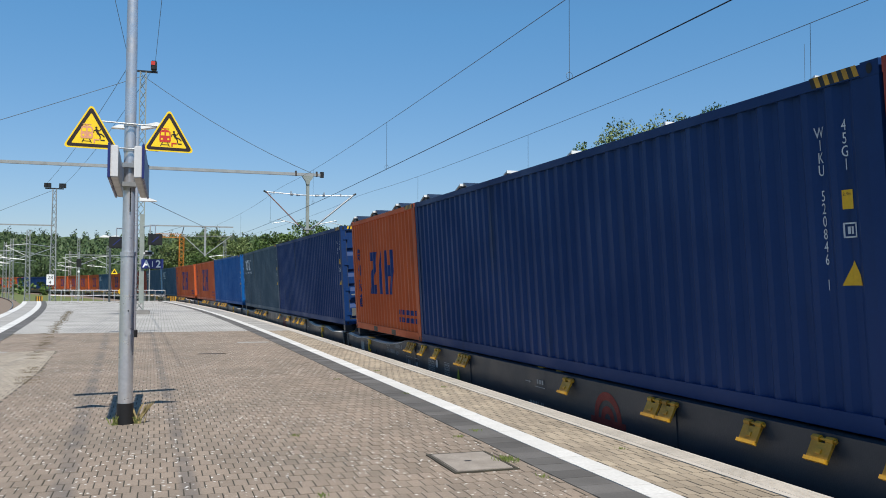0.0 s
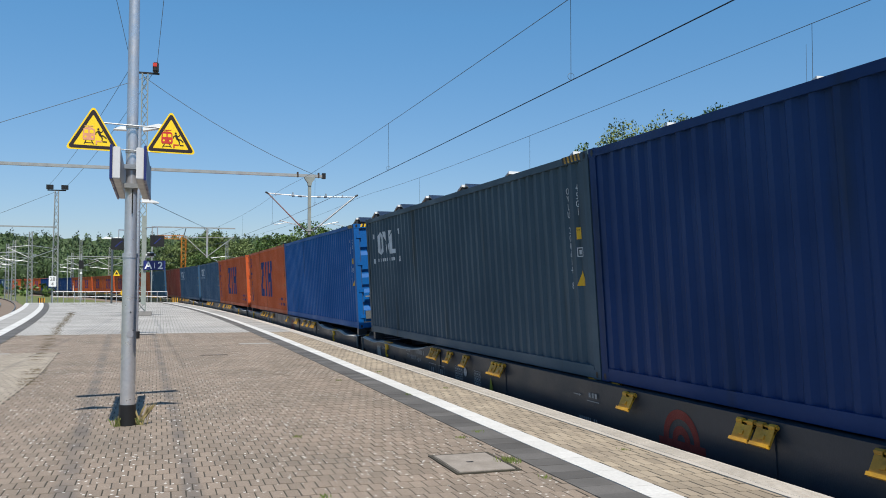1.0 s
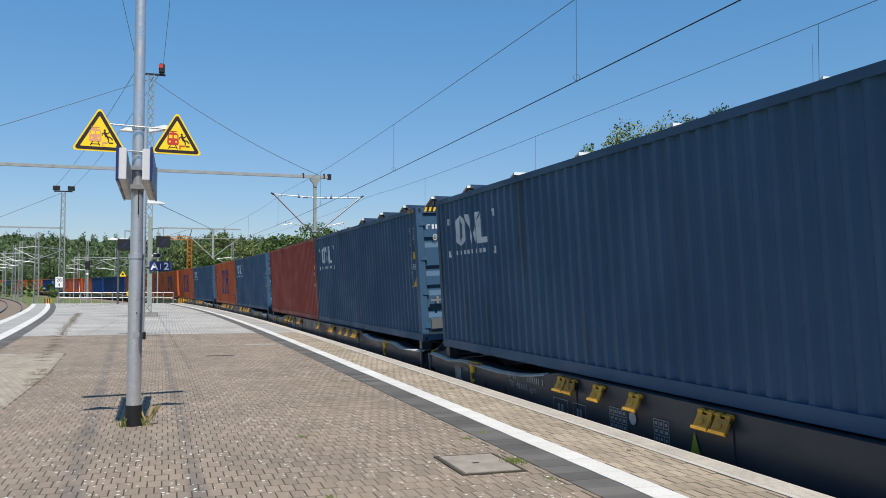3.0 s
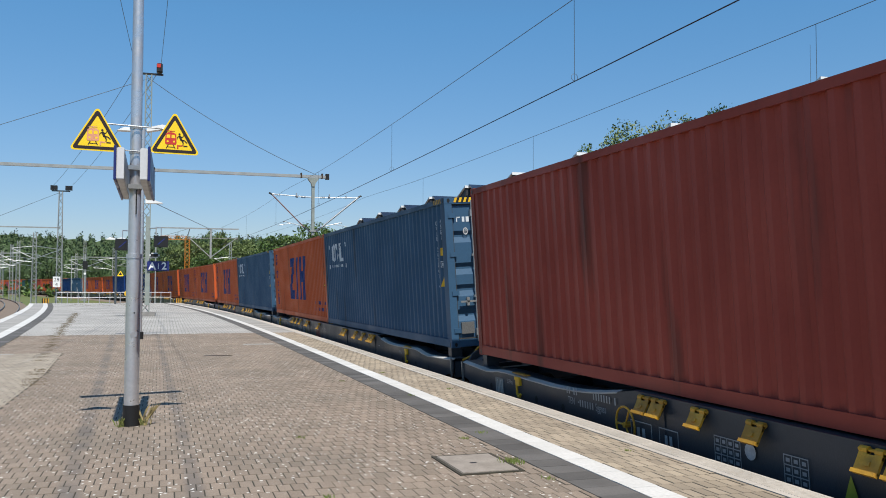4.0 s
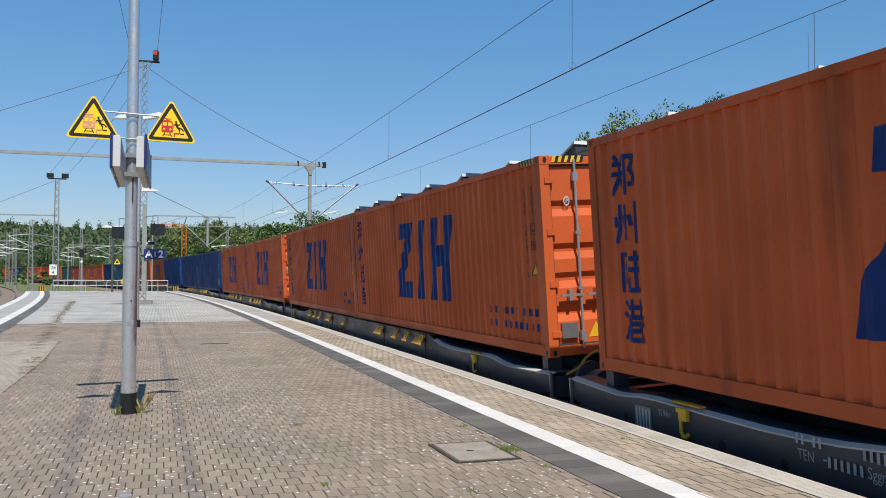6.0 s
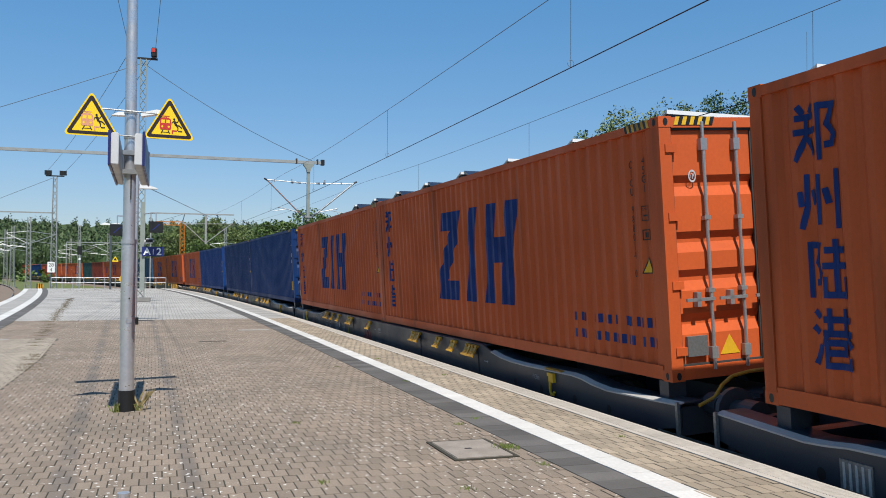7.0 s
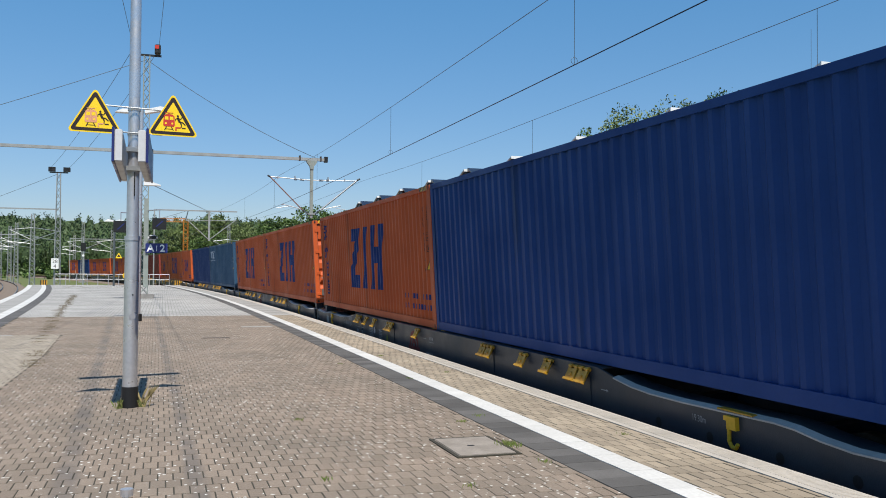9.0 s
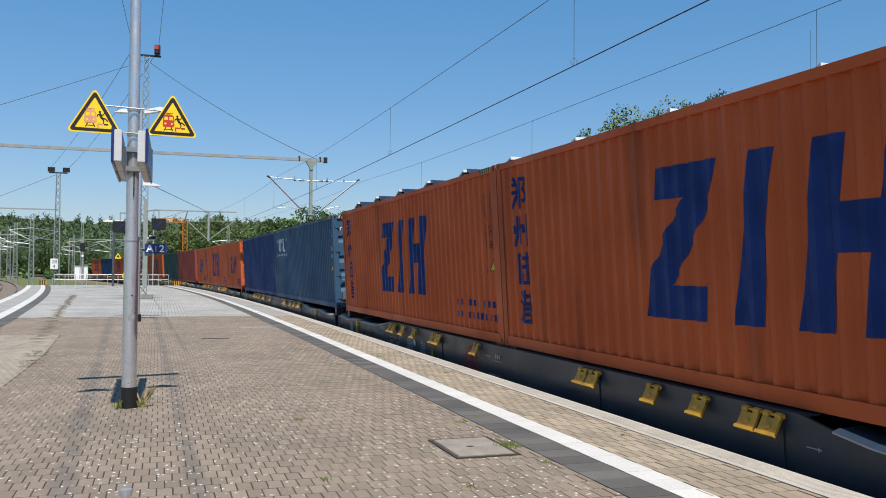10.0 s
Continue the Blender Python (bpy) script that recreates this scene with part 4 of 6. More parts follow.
def ground():
    bm = bmesh.new()
    n, size = 60, 3000.0
    vs = {}
    for i in range(n + 1):
        for j in range(n + 1):
            u, v = 2 * i / n - 1, 2 * j / n - 1
            vs[i, j] = bm.verts.new((size * u * abs(u), size * v * abs(v), -1.02))
    for i in range(n):
        for j in range(n):
            bm.faces.new((vs[i, j], vs[i + 1, j], vs[i + 1, j + 1], vs[i, j + 1]))
    structure(part("ground", bm, M_GRASS), "wide flat ground of rough grass and weeds")


def rail_profile(o):
    return [(o - 0.06, RAIL_Z - 0.16), (o + 0.06, RAIL_Z - 0.16), (o + 0.06, RAIL_Z - 0.14), (o + 0.012, RAIL_Z - 0.11), (o + 0.012, RAIL_Z - 0.04), (o + 0.036, RAIL_Z - 0.03), (o + 0.036, RAIL_Z),
            (o - 0.036, RAIL_Z), (o - 0.036, RAIL_Z - 0.03), (o - 0.012, RAIL_Z - 0.04), (o - 0.012, RAIL_Z - 0.11), (o - 0.06, RAIL_Z - 0.14)]


def rail_line(base, s0, s1, sleepers):
    bed = ribbon(bmesh.new(), [(-2.6, -1.06), (-1.7, RAIL_Z - 0.17), (1.7, RAIL_Z - 0.17), (2.6, -1.06)], s0, s1, 4, base)
    structure(part("track_bed", bed, M_BALLAST), "brown crushed-stone track bed")
    for o in (-0.754, 0.754):
        cant = CANT * o if base == 0 else 0.0
        r = ribbon(bmesh.new(), [(x, z + cant) for x, z in rail_profile(o)], s0, s1, 3, base)
        structure(part("rail", r, M_RAIL), "rust-brown steel rail with worn top")
        top = ribbon(bmesh.new(), [(o - 0.034, RAIL_Z + cant + 0.0015), (o + 0.034, RAIL_Z + cant + 0.0015)], s0, s1, 3, base, closed=False)
        structure(part("rail_head", top, M_RAILTOP), "bright running face of the rail")
    sl = bmesh.new()
    box(sl, -1.3, 1.3, -0.13, 0.13, -0.25, -0.155)
    me = mesh_of("sleeper", sl, M_SLEEPER)
    for i in range(sleepers):
        x, y, h = track(s0 + 10 + i * 0.6, base)
        ob = new("sleeper", me)
        ob.matrix_basis = pose(x, y, RAIL_Z, 0, 0, math.degrees(h))
        structure(ob, "grey concrete sleeper in the ballast")


def tracks():
    rail_line(0.0, -60, 420, 120)
    rail_line(4.6, -60, 420, 0)
    # curved track beyond the other edge of the platform
    def curve_bar(outline, closed=True, y0=20, y1=240, step=3.0):
        bm = bmesh.new()
        rings = []
        y = y0
        while y <= y1:
            x = left_edge(y) - 1.72
            g = -0.0308 - 0.00111 * y
            n = Vector((1, -g, 0)).normalized()
            rings.append([bm.verts.new((x + n.x * o, y + n.y * o, z)) for o, z in outline])
            y += step
        m = len(outline)
        for a, b in zip(rings, rings[1:]):
            for i in range(m if closed else m - 1):
                bm.faces.new((a[i], a[(i + 1) % m], b[(i + 1) % m], b[i]))
        bmesh.ops.recalc_face_normals(bm, faces=bm.faces[:])
        return bm
    for base in (0.0, -4.7):
        structure(part("track_bed", curve_bar([(-2.3 + base, -1.06), (-1.5 + base, RAIL_Z - 0.13), (1.55 + base, RAIL_Z - 0.13), (2.0 + base, -1.06)]), M_BALLAST), "brown crushed-stone track bed")
        for o in (-0.754, 0.754):
            structure(part("rail", curve_bar([(x + base, z) for x, z in rail_profile(o)]), M_RAIL), "rust-brown curved steel rail")
            structure(part("rail_head", curve_bar([(o - 0.034 + base, RAIL_Z + 0.002), (o + 0.034 + base, RAIL_Z + 0.002)], False), M_RAILTOP), "bright running face of the rail")


# ---------------------------------------------------------------- platform
P_END, EDGE = 89.0, -1.70


def strip(name, label, mat, o0, o1, s0, s1, z0, z1, piece, gap=0.006):
    """A row of slabs along the platform edge, joined."""
    verts, faces = [], []
    s = s0
    while s < s1:
        e = s + piece - gap
        dz = random.uniform(-0.001, 0.0015)
        c = [track(s, o0), track(s, o1), track(e, o1), track(e, o0)]
        k = len(verts)
        verts += [(p[0], p[1], z0) for p in c] + [(p[0], p[1], z1 + dz) for p in c]
        faces += [(k + 4, k + 5, k + 6, k + 7), (k, k + 1, k + 5, k + 4), (k + 1, k + 2, k + 6, k + 5), (k + 2, k + 3, k + 7, k + 6), (k + 3, k, k + 4, k + 7)]
        s += piece
    ob = raw(name, verts, faces, mat)
    return tagged(ob, label, kind="stuff")


def paver_mesh(w, d, mat, name="paver"):
    bm = bmesh.new()
    b, h = 0.002, 0.012
    lo = [bm.verts.new(v) for v in ((0, 0, -h), (w, 0, -h), (w, d, -h), (0, d, -h))]
    md = [bm.verts.new(v) for v in ((0, 0, -b), (w, 0, -b), (w, d, -b), (0, d, -b))]
    hi = [bm.verts.new(v) for v in ((b, b, 0), (w - b, b, 0), (w - b, d - b, 0), (b, d - b, 0))]
    bm.faces.new(hi)
    for i in range(4):
        j = (i + 1) % 4
        bm.faces.new((lo[i], lo[j], md[j], md[i]))
        bm.faces.new((md[i], md[j], hi[j], hi[i]))
    return mesh_of(name, bm, mat)


def pavers():
    """Paver courses across the platform: 11 x 22 cm stones, each course shifted by half a stone."""
    w, d, gap, gap_y = 0.1125, 0.225, 0.0075, 0.0105
    fields = {"field": ([], [], M_PAVER), "buff": ([], [], M_PAVER_YELLOW), "pale": ([], [], M_PAVER_SAND)}
    single = {k: paver_mesh(w - gap, d - gap_y, m) for k, (_, _, m) in fields.items()}
    rng = random.Random(4)
    floor_ob = bpy.data.objects["platform"]
    count = 0
    y, row = 2.2, 0
    while y < 30.6:
        s = y
        cx = track(s)[0]
        right = cx + EDGE - 1.675
        x = right - (w if row % 2 else w * 0.5) - 0.0
        left = left_edge(y) + 1.93
        seam = float(np.interp(y, [12, 17.2, 21.2, 30], [-2.02, -2.06, -2.25, -2.71]))
        spans = [("field", right, seam), ("pale", seam, left)] if 11.5 < y < 22.5 else [("field", right, left)]
        if row >= 0:
            spans.append(("buff", cx + EDGE - 0.295, cx + EDGE - 1.04))
        for key, r, l in spans:
            verts, faces, _ = fields[key]
            x = r - w - (w * 0.5 if row % 2 else 0)
            if row % 2:
                # half stone against the border
                k = len(verts)
                x0, x1, z = r - w * 0.5 + gap, r - 0.004, 0.0
                verts += [(x0, y, z), (x1, y, z), (x1, y + d - gap_y, z), (x0, y + d - gap_y, z)]
                faces.append((k, k + 1, k + 2, k + 3))
            while x > l - w * 0.4:
                dz = max(-0.0015, rng.gauss(0.0003, 0.001))
                if key == "field" and 1.2 < x < 3.0 and 5.4 < y < 7.4 and count < 290:
                    ob = new("paver", single[key])
                    ob.location = (x, y, dz + 0.0)
                    ob.parent = floor_ob
                    count += 1
                else:
                    b, h = 0.002, 0.010
                    k = len(verts)
                    a0, a1, b0, b1 = x, x + w - gap, y, y + d - gap_y
                    t = rng.uniform(-0.0008, 0.0008)
                    verts += [(a0, b0, -h), (a1, b0, -h), (a1, b1, -h), (a0, b1, -h), (a0 + b, b0 + b, dz + t), (a1 - b, b0 + b, dz - t), (a1 - b, b1 - b, dz - t), (a0 + b, b1 - b, dz + t)]
                    faces += [(k + 4, k + 5, k + 6, k + 7), (k, k + 1, k + 5, k + 4), (k + 1, k + 2, k + 6, k + 5), (k + 2, k + 3, k + 7, k + 6), (k + 3, k, k + 4, k + 7)]
                x -= w
        y += d
        row += 1
    tagged(raw("paving", *fields["field"][:2], M_PAVER), "brown-grey concrete pavers with pale lichen spots", kind="stuff")
    tagged(raw("pale_paving", *fields["pale"][:2], M_PAVER_SAND), "pale sand-coloured patch of newer pavers", kind="stuff")
    tagged(raw("edge_paving", *fields["buff"][:2], M_PAVER_YELLOW), "buff concrete pavers along the platform edge", kind="stuff")


def brick_material(name, col, col2, joint, bw, bh):
    m = bpy.data.materials.new(name)
    m.use_nodes = True
    nt = m.node_tree
    b = nt.nodes["Principled BSDF"]
    tc = nt.nodes.new("ShaderNodeTexCoord")
    br = nt.nodes.new("ShaderNodeTexBrick")
    br.inputs["Color1"].default_value, br.inputs["Color2"].default_value, br.inputs["Mortar"].default_value = (*col, 1), (*col2, 1), (*joint, 1)
    br.inputs["Scale"].default_value, br.inputs["Mortar Size"].default_value = 1.0, 0.014
    br.inputs["Brick Width"].default_value, br.inputs["Row Height"].default_value = bw, bh
    nz = nt.nodes.new("ShaderNodeTexNoise")
    nz.inputs["Scale"].default_value, nz.inputs["Detail"].default_value = 0.35, 8
    mx = nt.nodes.new("ShaderNodeMix")
    mx.data_type, mx.blend_type = "RGBA", "MULTIPLY"
    rm = nt.nodes.new("ShaderNodeMapRange")
    rm.inputs[1].default_value, rm.inputs[2].default_value, rm.inputs[3].default_value, rm.inputs[4].default_value = 0.3, 0.7, 0.72, 1.1
    mx.inputs[0].default_value = 1.0
    nt.links.new(tc.outputs["Object"], br.inputs[0])
    nt.links.new(tc.outputs["Object"], nz.inputs[0])
    nt.links.new(nz.outputs[0], rm.inputs[0])
    nt.links.new(br.outputs[0], mx.inputs[6])
    nt.links.new(rm.outputs[0], mx.inputs[7])
    nt.links.new(mx.outputs[2], b.inputs["Base Color"])
    b.inputs["Roughness"].default_value = 0.9
    return m


def platform():
    # body with its two edges, top just under the stones
    bm = bmesh.new()
    rows = []
    ys = [-14 + i * 2.0 for i in range(52)]
    ys = [y for y in ys if y < P_END] + [P_END]
    for y in ys:
        s = y
        r = track(s, EDGE + 0.0)
        rows.append([bm.verts.new((left_edge(y), y, -1.1)), bm.verts.new((left_edge(y), y, -0.003)), bm.verts.new((r[0], r[1], -0.003)), bm.verts.new((r[0], r[1], -1.1))])
    for a, b in zip(rows, rows[1:]):
        for i in range(3):
            bm.faces.new((a[i], a[i + 1], b[i + 1], b[i]))
    bm.faces.new(rows[0])
    bm.faces.new(rows[-1][::-1])
    bmesh.ops.recalc_face_normals(bm, faces=bm.faces[:])
    structure(part("platform", bm, M_JOINT), "long raised station platform of concrete pavers")
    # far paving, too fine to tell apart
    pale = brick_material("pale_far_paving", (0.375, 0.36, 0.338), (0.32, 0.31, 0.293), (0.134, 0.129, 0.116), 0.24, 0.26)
    def sheet(name, label, mat, y0, y1, lo, ro, z):
        bm = bmesh.new()
        prev = None
        y = y0
        while y <= y1 + 0.01:
            pr = (bm.verts.new((left_edge(y) + lo, y, z)), bm.verts.new((track(y)[0] + EDGE - ro, y, z)))
            if prev:
                bm.faces.new((prev[0], prev[1], pr[1], pr[0]))
            prev = pr
            y += (y1 - y0) / 24
        structure(part(name, bm, mat), label)
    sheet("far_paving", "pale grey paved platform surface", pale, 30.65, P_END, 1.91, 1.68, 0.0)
    sheet("near_paving", "brown-grey paved platform behind the viewer", brick_material("near_pavers", (0.28, 0.245, 0.21), (0.22, 0.19, 0.165), (0.08, 0.07, 0.055), 0.11, 0.22), -13.9, 2.15, 1.91, 1.68, 0.0)
    # edge rows
    strip("coping", "pale ribbed concrete coping stones", M_COPING, EDGE - 0.29, EDGE + 0.02, -13, P_END, -0.2, 0.004, 1.0)
    strip("white_line", "white safety line of concrete slabs", M_WHITELINE, EDGE - 1.30, EDGE - 1.045, -13, P_END, -0.02, 0.003, 0.30, 0.003)
    strip("guide_strip", "dark grey ribbed tactile guide slabs", M_DARKSLAB, EDGE - 1.67, EDGE - 1.31, -13, P_END, -0.02, 0.002, 0.28)
    # shallow grooves across the coping
    gv, gf = [], []
    s = 3.5
    while s < 26:
        for o0, o1 in ((EDGE - 0.22, EDGE - 0.02),):
            k = len(gv)
            c = [track(s, o0), track(s, o1), track(s + 0.012, o1), track(s + 0.012, o0)]
            gv += [(p[0], p[1], 0.0045) for p in c] + [(p[0], p[1], 0.009) for p in c]
            gf += [(k + 4, k + 5, k + 6, k + 7), (k, k + 1, k + 5, k + 4), (k + 1, k + 2, k + 6, k + 5), (k + 2, k + 3, k + 7, k + 6), (k + 3, k, k + 4, k + 7)]
        s += 0.032
    tagged(raw("coping_ribs", gv, gf, M_COPING), "fine raised ribs across the coping", kind="stuff")
    strip("near_edge_paving", "buff pavers along the near edge", M_PAVER_YELLOW, EDGE - 1.035, EDGE - 0.295, -13.0, 2.15, -0.02, 0.0, 0.22)
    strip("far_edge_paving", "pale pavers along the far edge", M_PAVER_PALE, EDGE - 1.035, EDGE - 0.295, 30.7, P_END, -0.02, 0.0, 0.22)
    # the other edge
    def left_strip(name, label, mat, o0, o1, z, piece):
        verts, faces = [], []
        y = -13.0
        while y < P_END - piece:
            e = y + piece - 0.006
            k = len(verts)
            c = [(left_edge(y) + o0, y), (left_edge(y) + o1, y), (left_edge(e) + o1, e), (left_edge(e) + o0, e)]
            verts += [(*p, -0.2) for p in c] + [(*p, z) for p in c]
            faces += [(k + 4, k + 5, k + 6, k + 7), (k, k + 1, k + 5, k + 4), (k + 1, k + 2, k + 6, k + 5), (k + 2, k + 3, k + 7, k + 6), (k + 3, k, k + 4, k + 7)]
            y += piece
        tagged(raw(name, verts, faces, mat), label, kind="stuff")
    left_strip("coping", "white concrete coping of the curved edge", M_WHITELINE, -0.02, 0.35, 0.004, 1.0)
    left_strip("edge_paving", "pale pavers along the curved edge", M_PAVER_PALE, 0.355, 1.145, 0.0, 0.22)
    left_strip("white_line", "white safety line along the curved edge", M_WHITELINE, 1.15, 1.495, 0.003, 0.30)
    left_strip("guide_strip", "grey guide slabs along the curved edge", M_DARKSLAB, 1.50, 1.90, 0.002, 0.28)
    # manhole cover
    cover = thing("manhole_cover", "square concrete manhole cover set in the paving", "manhole cover", pose(2.72, 7.44, 0.004, 0, 0, 0))
    part("frame", boxes((-0.30, 0.30, -0.42, -0.385, -0.01, 0.008), (-0.30, 0.30, 0.385, 0.42, -0.01, 0.008), (-0.30, -0.27, -0.385, 0.385, -0.01, 0.008), (0.27, 0.30, -0.385, 0.385, -0.01, 0.008)), M_JOINT, cover)
    part("lid", soft_box(-0.262, 0.262, -0.378, 0.378, -0.01, 0.012, 0.006), M_COVER, cover)
    part("lifting_hole", boxes((-0.06, 0.0, -0.02, 0.02, 0.0, 0.0135)), M_BLACK, cover)


# ---------------------------------------------------------------- lamp pole with signs
def tri_outline(side, r, n=5):
    """Rounded triangle, base at the bottom, centred on its base's middle."""
    h = side * math.sqrt(3) / 2
    cs = [(-side / 2 + r * 1.73, r), (side / 2 - r * 1.73, r), (0, h - 2 * r)]
    pts = []
    for (cx, cz), a0 in zip(cs, (150, 270, 30)):
        for i in range(n):
            a = radians(a0 + 120 * i / (n - 1))
            pts.append((cx + r * math.cos(a), cz + r * math.sin(a)))
    return pts


def warning_sign(x, faded):
    s = thing("warning_sign", "yellow triangular warning sign with " + ("faded " if faded else "") + "train symbol", "sign", pose(x, 10.53 + 0.21 * (x + 0.345), 3.135 + (0.0 if faded else 0.03), 0, 0, 6), group="signs on the pole")
    part("plate", prism(tri_outline(0.59, 0.03), -0.003, 0.003, "y"), M_SIGN_YELLOW, s)
    # dark border ring
    outer, inner = [(a, b + 0.017) for a, b in tri_outline(0.535, 0.024)], [(a, b + 0.052) for a, b in tri_outline(0.41, 0.008)]
    bm = bmesh.new()
    vo = [bm.verts.new((a, -0.005, b)) for a, b in outer]
    vi = [bm.verts.new((a, -0.005, b)) for a, b in inner]
    for i in range(len(vo)):
        j = (i + 1) % len(vo)
        bm.faces.new((vo[i], vo[j], vi[j], vi[i]))
    part("border", bm, M_SIGN_BROWN, s)
    red = M_SIGN_PINK if faded else M_SIGN_RED
    def shape(polys, mat, name, y=-0.0055):
        bm = bmesh.new()
        for p in polys:
            bm.faces.new([bm.verts.new((a, y, b)) for a, b in p])
        part(name, bm, mat, s)
    def limb(x0, z0, x1, z1, w):
        n = Vector((z0 - z1, x1 - x0)).normalized() * (w / 2)
        return [(x0 - n.x, z0 - n.y), (x1 - n.x, z1 - n.y), (x1 + n.x, z1 + n.y), (x0 + n.x, z0 + n.y)]
    def dot(cx, cz, r):
        return [(cx + r * math.cos(a), cz + r * math.sin(a)) for a in np.linspace(0, 2 * math.pi, 10, endpoint=False)]
    shape([[(-0.100, 0.112), (0.012, 0.112), (0.022, 0.135), (0.016, 0.235), (-0.010, 0.255), (-0.078, 0.255), (-0.104, 0.235), (-0.110, 0.135)]], red, "train_symbol")
    shape([[(-0.094, 0.190), (-0.052, 0.190), (-0.052, 0.228), (-0.090, 0.228)], [(-0.036, 0.190), (0.006, 0.190), (0.002, 0.228), (-0.036, 0.228)], dot(-0.080, 0.148, 0.012), dot(-0.008, 0.148, 0.012)], M_SIGN_YELLOW, "train_window", -0.006)
    shape([limb(-0.090, 0.272, 0.002, 0.272, 0.007), limb(-0.06, 0.252, -0.044, 0.272, 0.006), limb(-0.03, 0.252, -0.044, 0.272, 0.006)] + bars((0.028, 0.066, 0.016, 0.044), (0.044, 0.096, 0.046, 0.014)), red, "track_symbol")
    shape([limb(-0.094, 0.066, -0.072, 0.108, 0.009), limb(0.006, 0.066, -0.016, 0.108, 0.009), limb(-0.086, 0.082, 0.0, 0.082, 0.006)], M_SIGN_BROWN, "rail_symbol")
    shape([dot(0.054, 0.240, 0.0125), limb(0.052, 0.222, 0.078, 0.168, 0.026), limb(0.030, 0.204, 0.056, 0.214, 0.010), limb(0.030, 0.206, 0.028, 0.180, 0.009), limb(0.060, 0.212, 0.090, 0.205, 0.010), limb(0.090, 0.205, 0.104, 0.232, 0.009),
           limb(0.074, 0.170, 0.112, 0.166, 0.015), limb(0.112, 0.166, 0.142, 0.138, 0.012), limb(0.078, 0.172, 0.098, 0.138, 0.014), limb(0.098, 0.138, 0.094, 0.108, 0.011)] + bars((0.100, 0.094, 0.046, 0.013)), M_SIGN_BROWN, "warning_symbol")
    part("bracket", tubes(((-0.05, 0.012, 0.32), (0.05, 0.012, 0.32), 0.012)), M_GALV, s)
    return s


def open_ends(bm):
    """A hollow tube: the end discs go, sleeve, ring and arm close it."""
    for f in [f for f in bm.faces if len(f.verts) > 4]:
        bm.faces.remove(f)


def lamp_pole():
    p = thing("lamp_pole", "tall galvanised steel lamp pole with dark base sleeve", "pole", pose(-0.345, 10.66, 0, 0, 0, 12))
    bm = bmesh.new()
    tube(bm, (0, 0, 0.0), (0, 0, 1.95), 0.083, 40, 0.080)
    open_ends(bm)
    part("lower_shaft", bm, M_GALV, p, smooth=True)
    bm = bmesh.new()
    tube(bm, (0, 0, 1.95), (0, 0, 5.6), 0.070, 40, 0.058)
    open_ends(bm)
    part("upper_shaft", bm, M_GALV, p, smooth=True)
    part("joint_ring", tubes(((0, 0, 1.93), (0, 0, 1.98), 0.088), n=24), M_GALV, p)
    part("base_sleeve", tubes(((0, 0, -0.01), (0, 0, 0.24), 0.093), n=24), M_BLACK, p, "black base sleeve")
    part("inspection_door", tubes(((0, -0.079, 1.05), (0, -0.083, 1.05), 0.04)), M_GALV, p)
    part("screw", tubes(((0, -0.07, 1.30), (0, -0.085, 1.30), 0.009)), M_BLACK, p)
    for z in (3.17, 3.46):
        part("clamp", tubes(((0, 0, z - 0.02), (0, 0, z + 0.02), 0.073), n=20), M_ROD, p)
    part("sign_arm", tubes(((-0.42, -0.10, 3.46), (0.42, -0.10, 3.46), 0.009)), M_ROD, p)
    part("sign_arm", tubes(((-0.30, -0.10, 3.17), (0.30, -0.10, 3.17), 0.008)), M_ROD, p)
    for z in (2.98, 2.76):
        part("clamp", tubes(((0, 0, z - 0.03), (0, 0, z + 0.03), 0.078), n=20), M_ROD, p)
        part("bracket", boxes((-0.10, 0.10, -0.10, -0.07, z - 0.025, z + 0.025)), M_ROD, p)
    part("cable", tubes(((0, -0.083, 2.44), (0, -0.083, 2.72), 0.007)), M_BLACK, p)
    # lamp arm above the view, which throws the bar-shaped shadow
    part("lamp_arm", boxes((-0.72, 0.72, -0.09, 0.09, 5.55, 5.62)), M_BOXGREY, p)
    # two sign cases seen edge-on
    for sgn in (-1, 1):
        c = thing("sign_case", "pale grey sign case with dark blue face on the pole", "sign", pose(-0.345 + sgn * 0.09, 10.66, 2.72, 0, 0, -0.6 * sgn))
        part("case", soft_box(min(0, sgn * 0.075), max(0, sgn * 0.075), -1.11, 1.11, 0.0, 0.335, 0.008), M_BOXGREY, c)
        x = sgn * 0.077
        part("face", soft_box(min(x, x + sgn * 0.026), max(x, x + sgn * 0.026), -1.13, 1.13, -0.01, 0.355, 0.006), M_SIGN_BLUE, c, "dark blue sign face")
    warning_sign(-0.755, True)
    warning_sign(0.085, False)


# ---------------------------------------------------------------- overhead line
def lattice(bm, x, y, z0, z1, w0, w1, bars_n, r=0.03):
    """A square lattice mast: four legs and zig-zag bracing."""
    def corner(k, f):
        w = (w0 + (w1 - w0) * f) / 2
        return Vector((x + (w if k in (1, 2) else -w), y + (w if k in (2, 3) else -w), z0 + (z1 - z0) * f))
    for k in range(4):
        tube(bm, corner(k, 0), corner(k, 1), r, 4)
    for i in range(bars_n):
        f0, f1 = i / bars_n, (i + 1) / bars_n
        for k in range(4):
            j = (k + 1) % 4
            a, b = (k, j) if i % 2 == 0 else (j, k)
            tube(bm, corner(a, f0), corner(b, f1), r * 0.55, 4)
    return bm


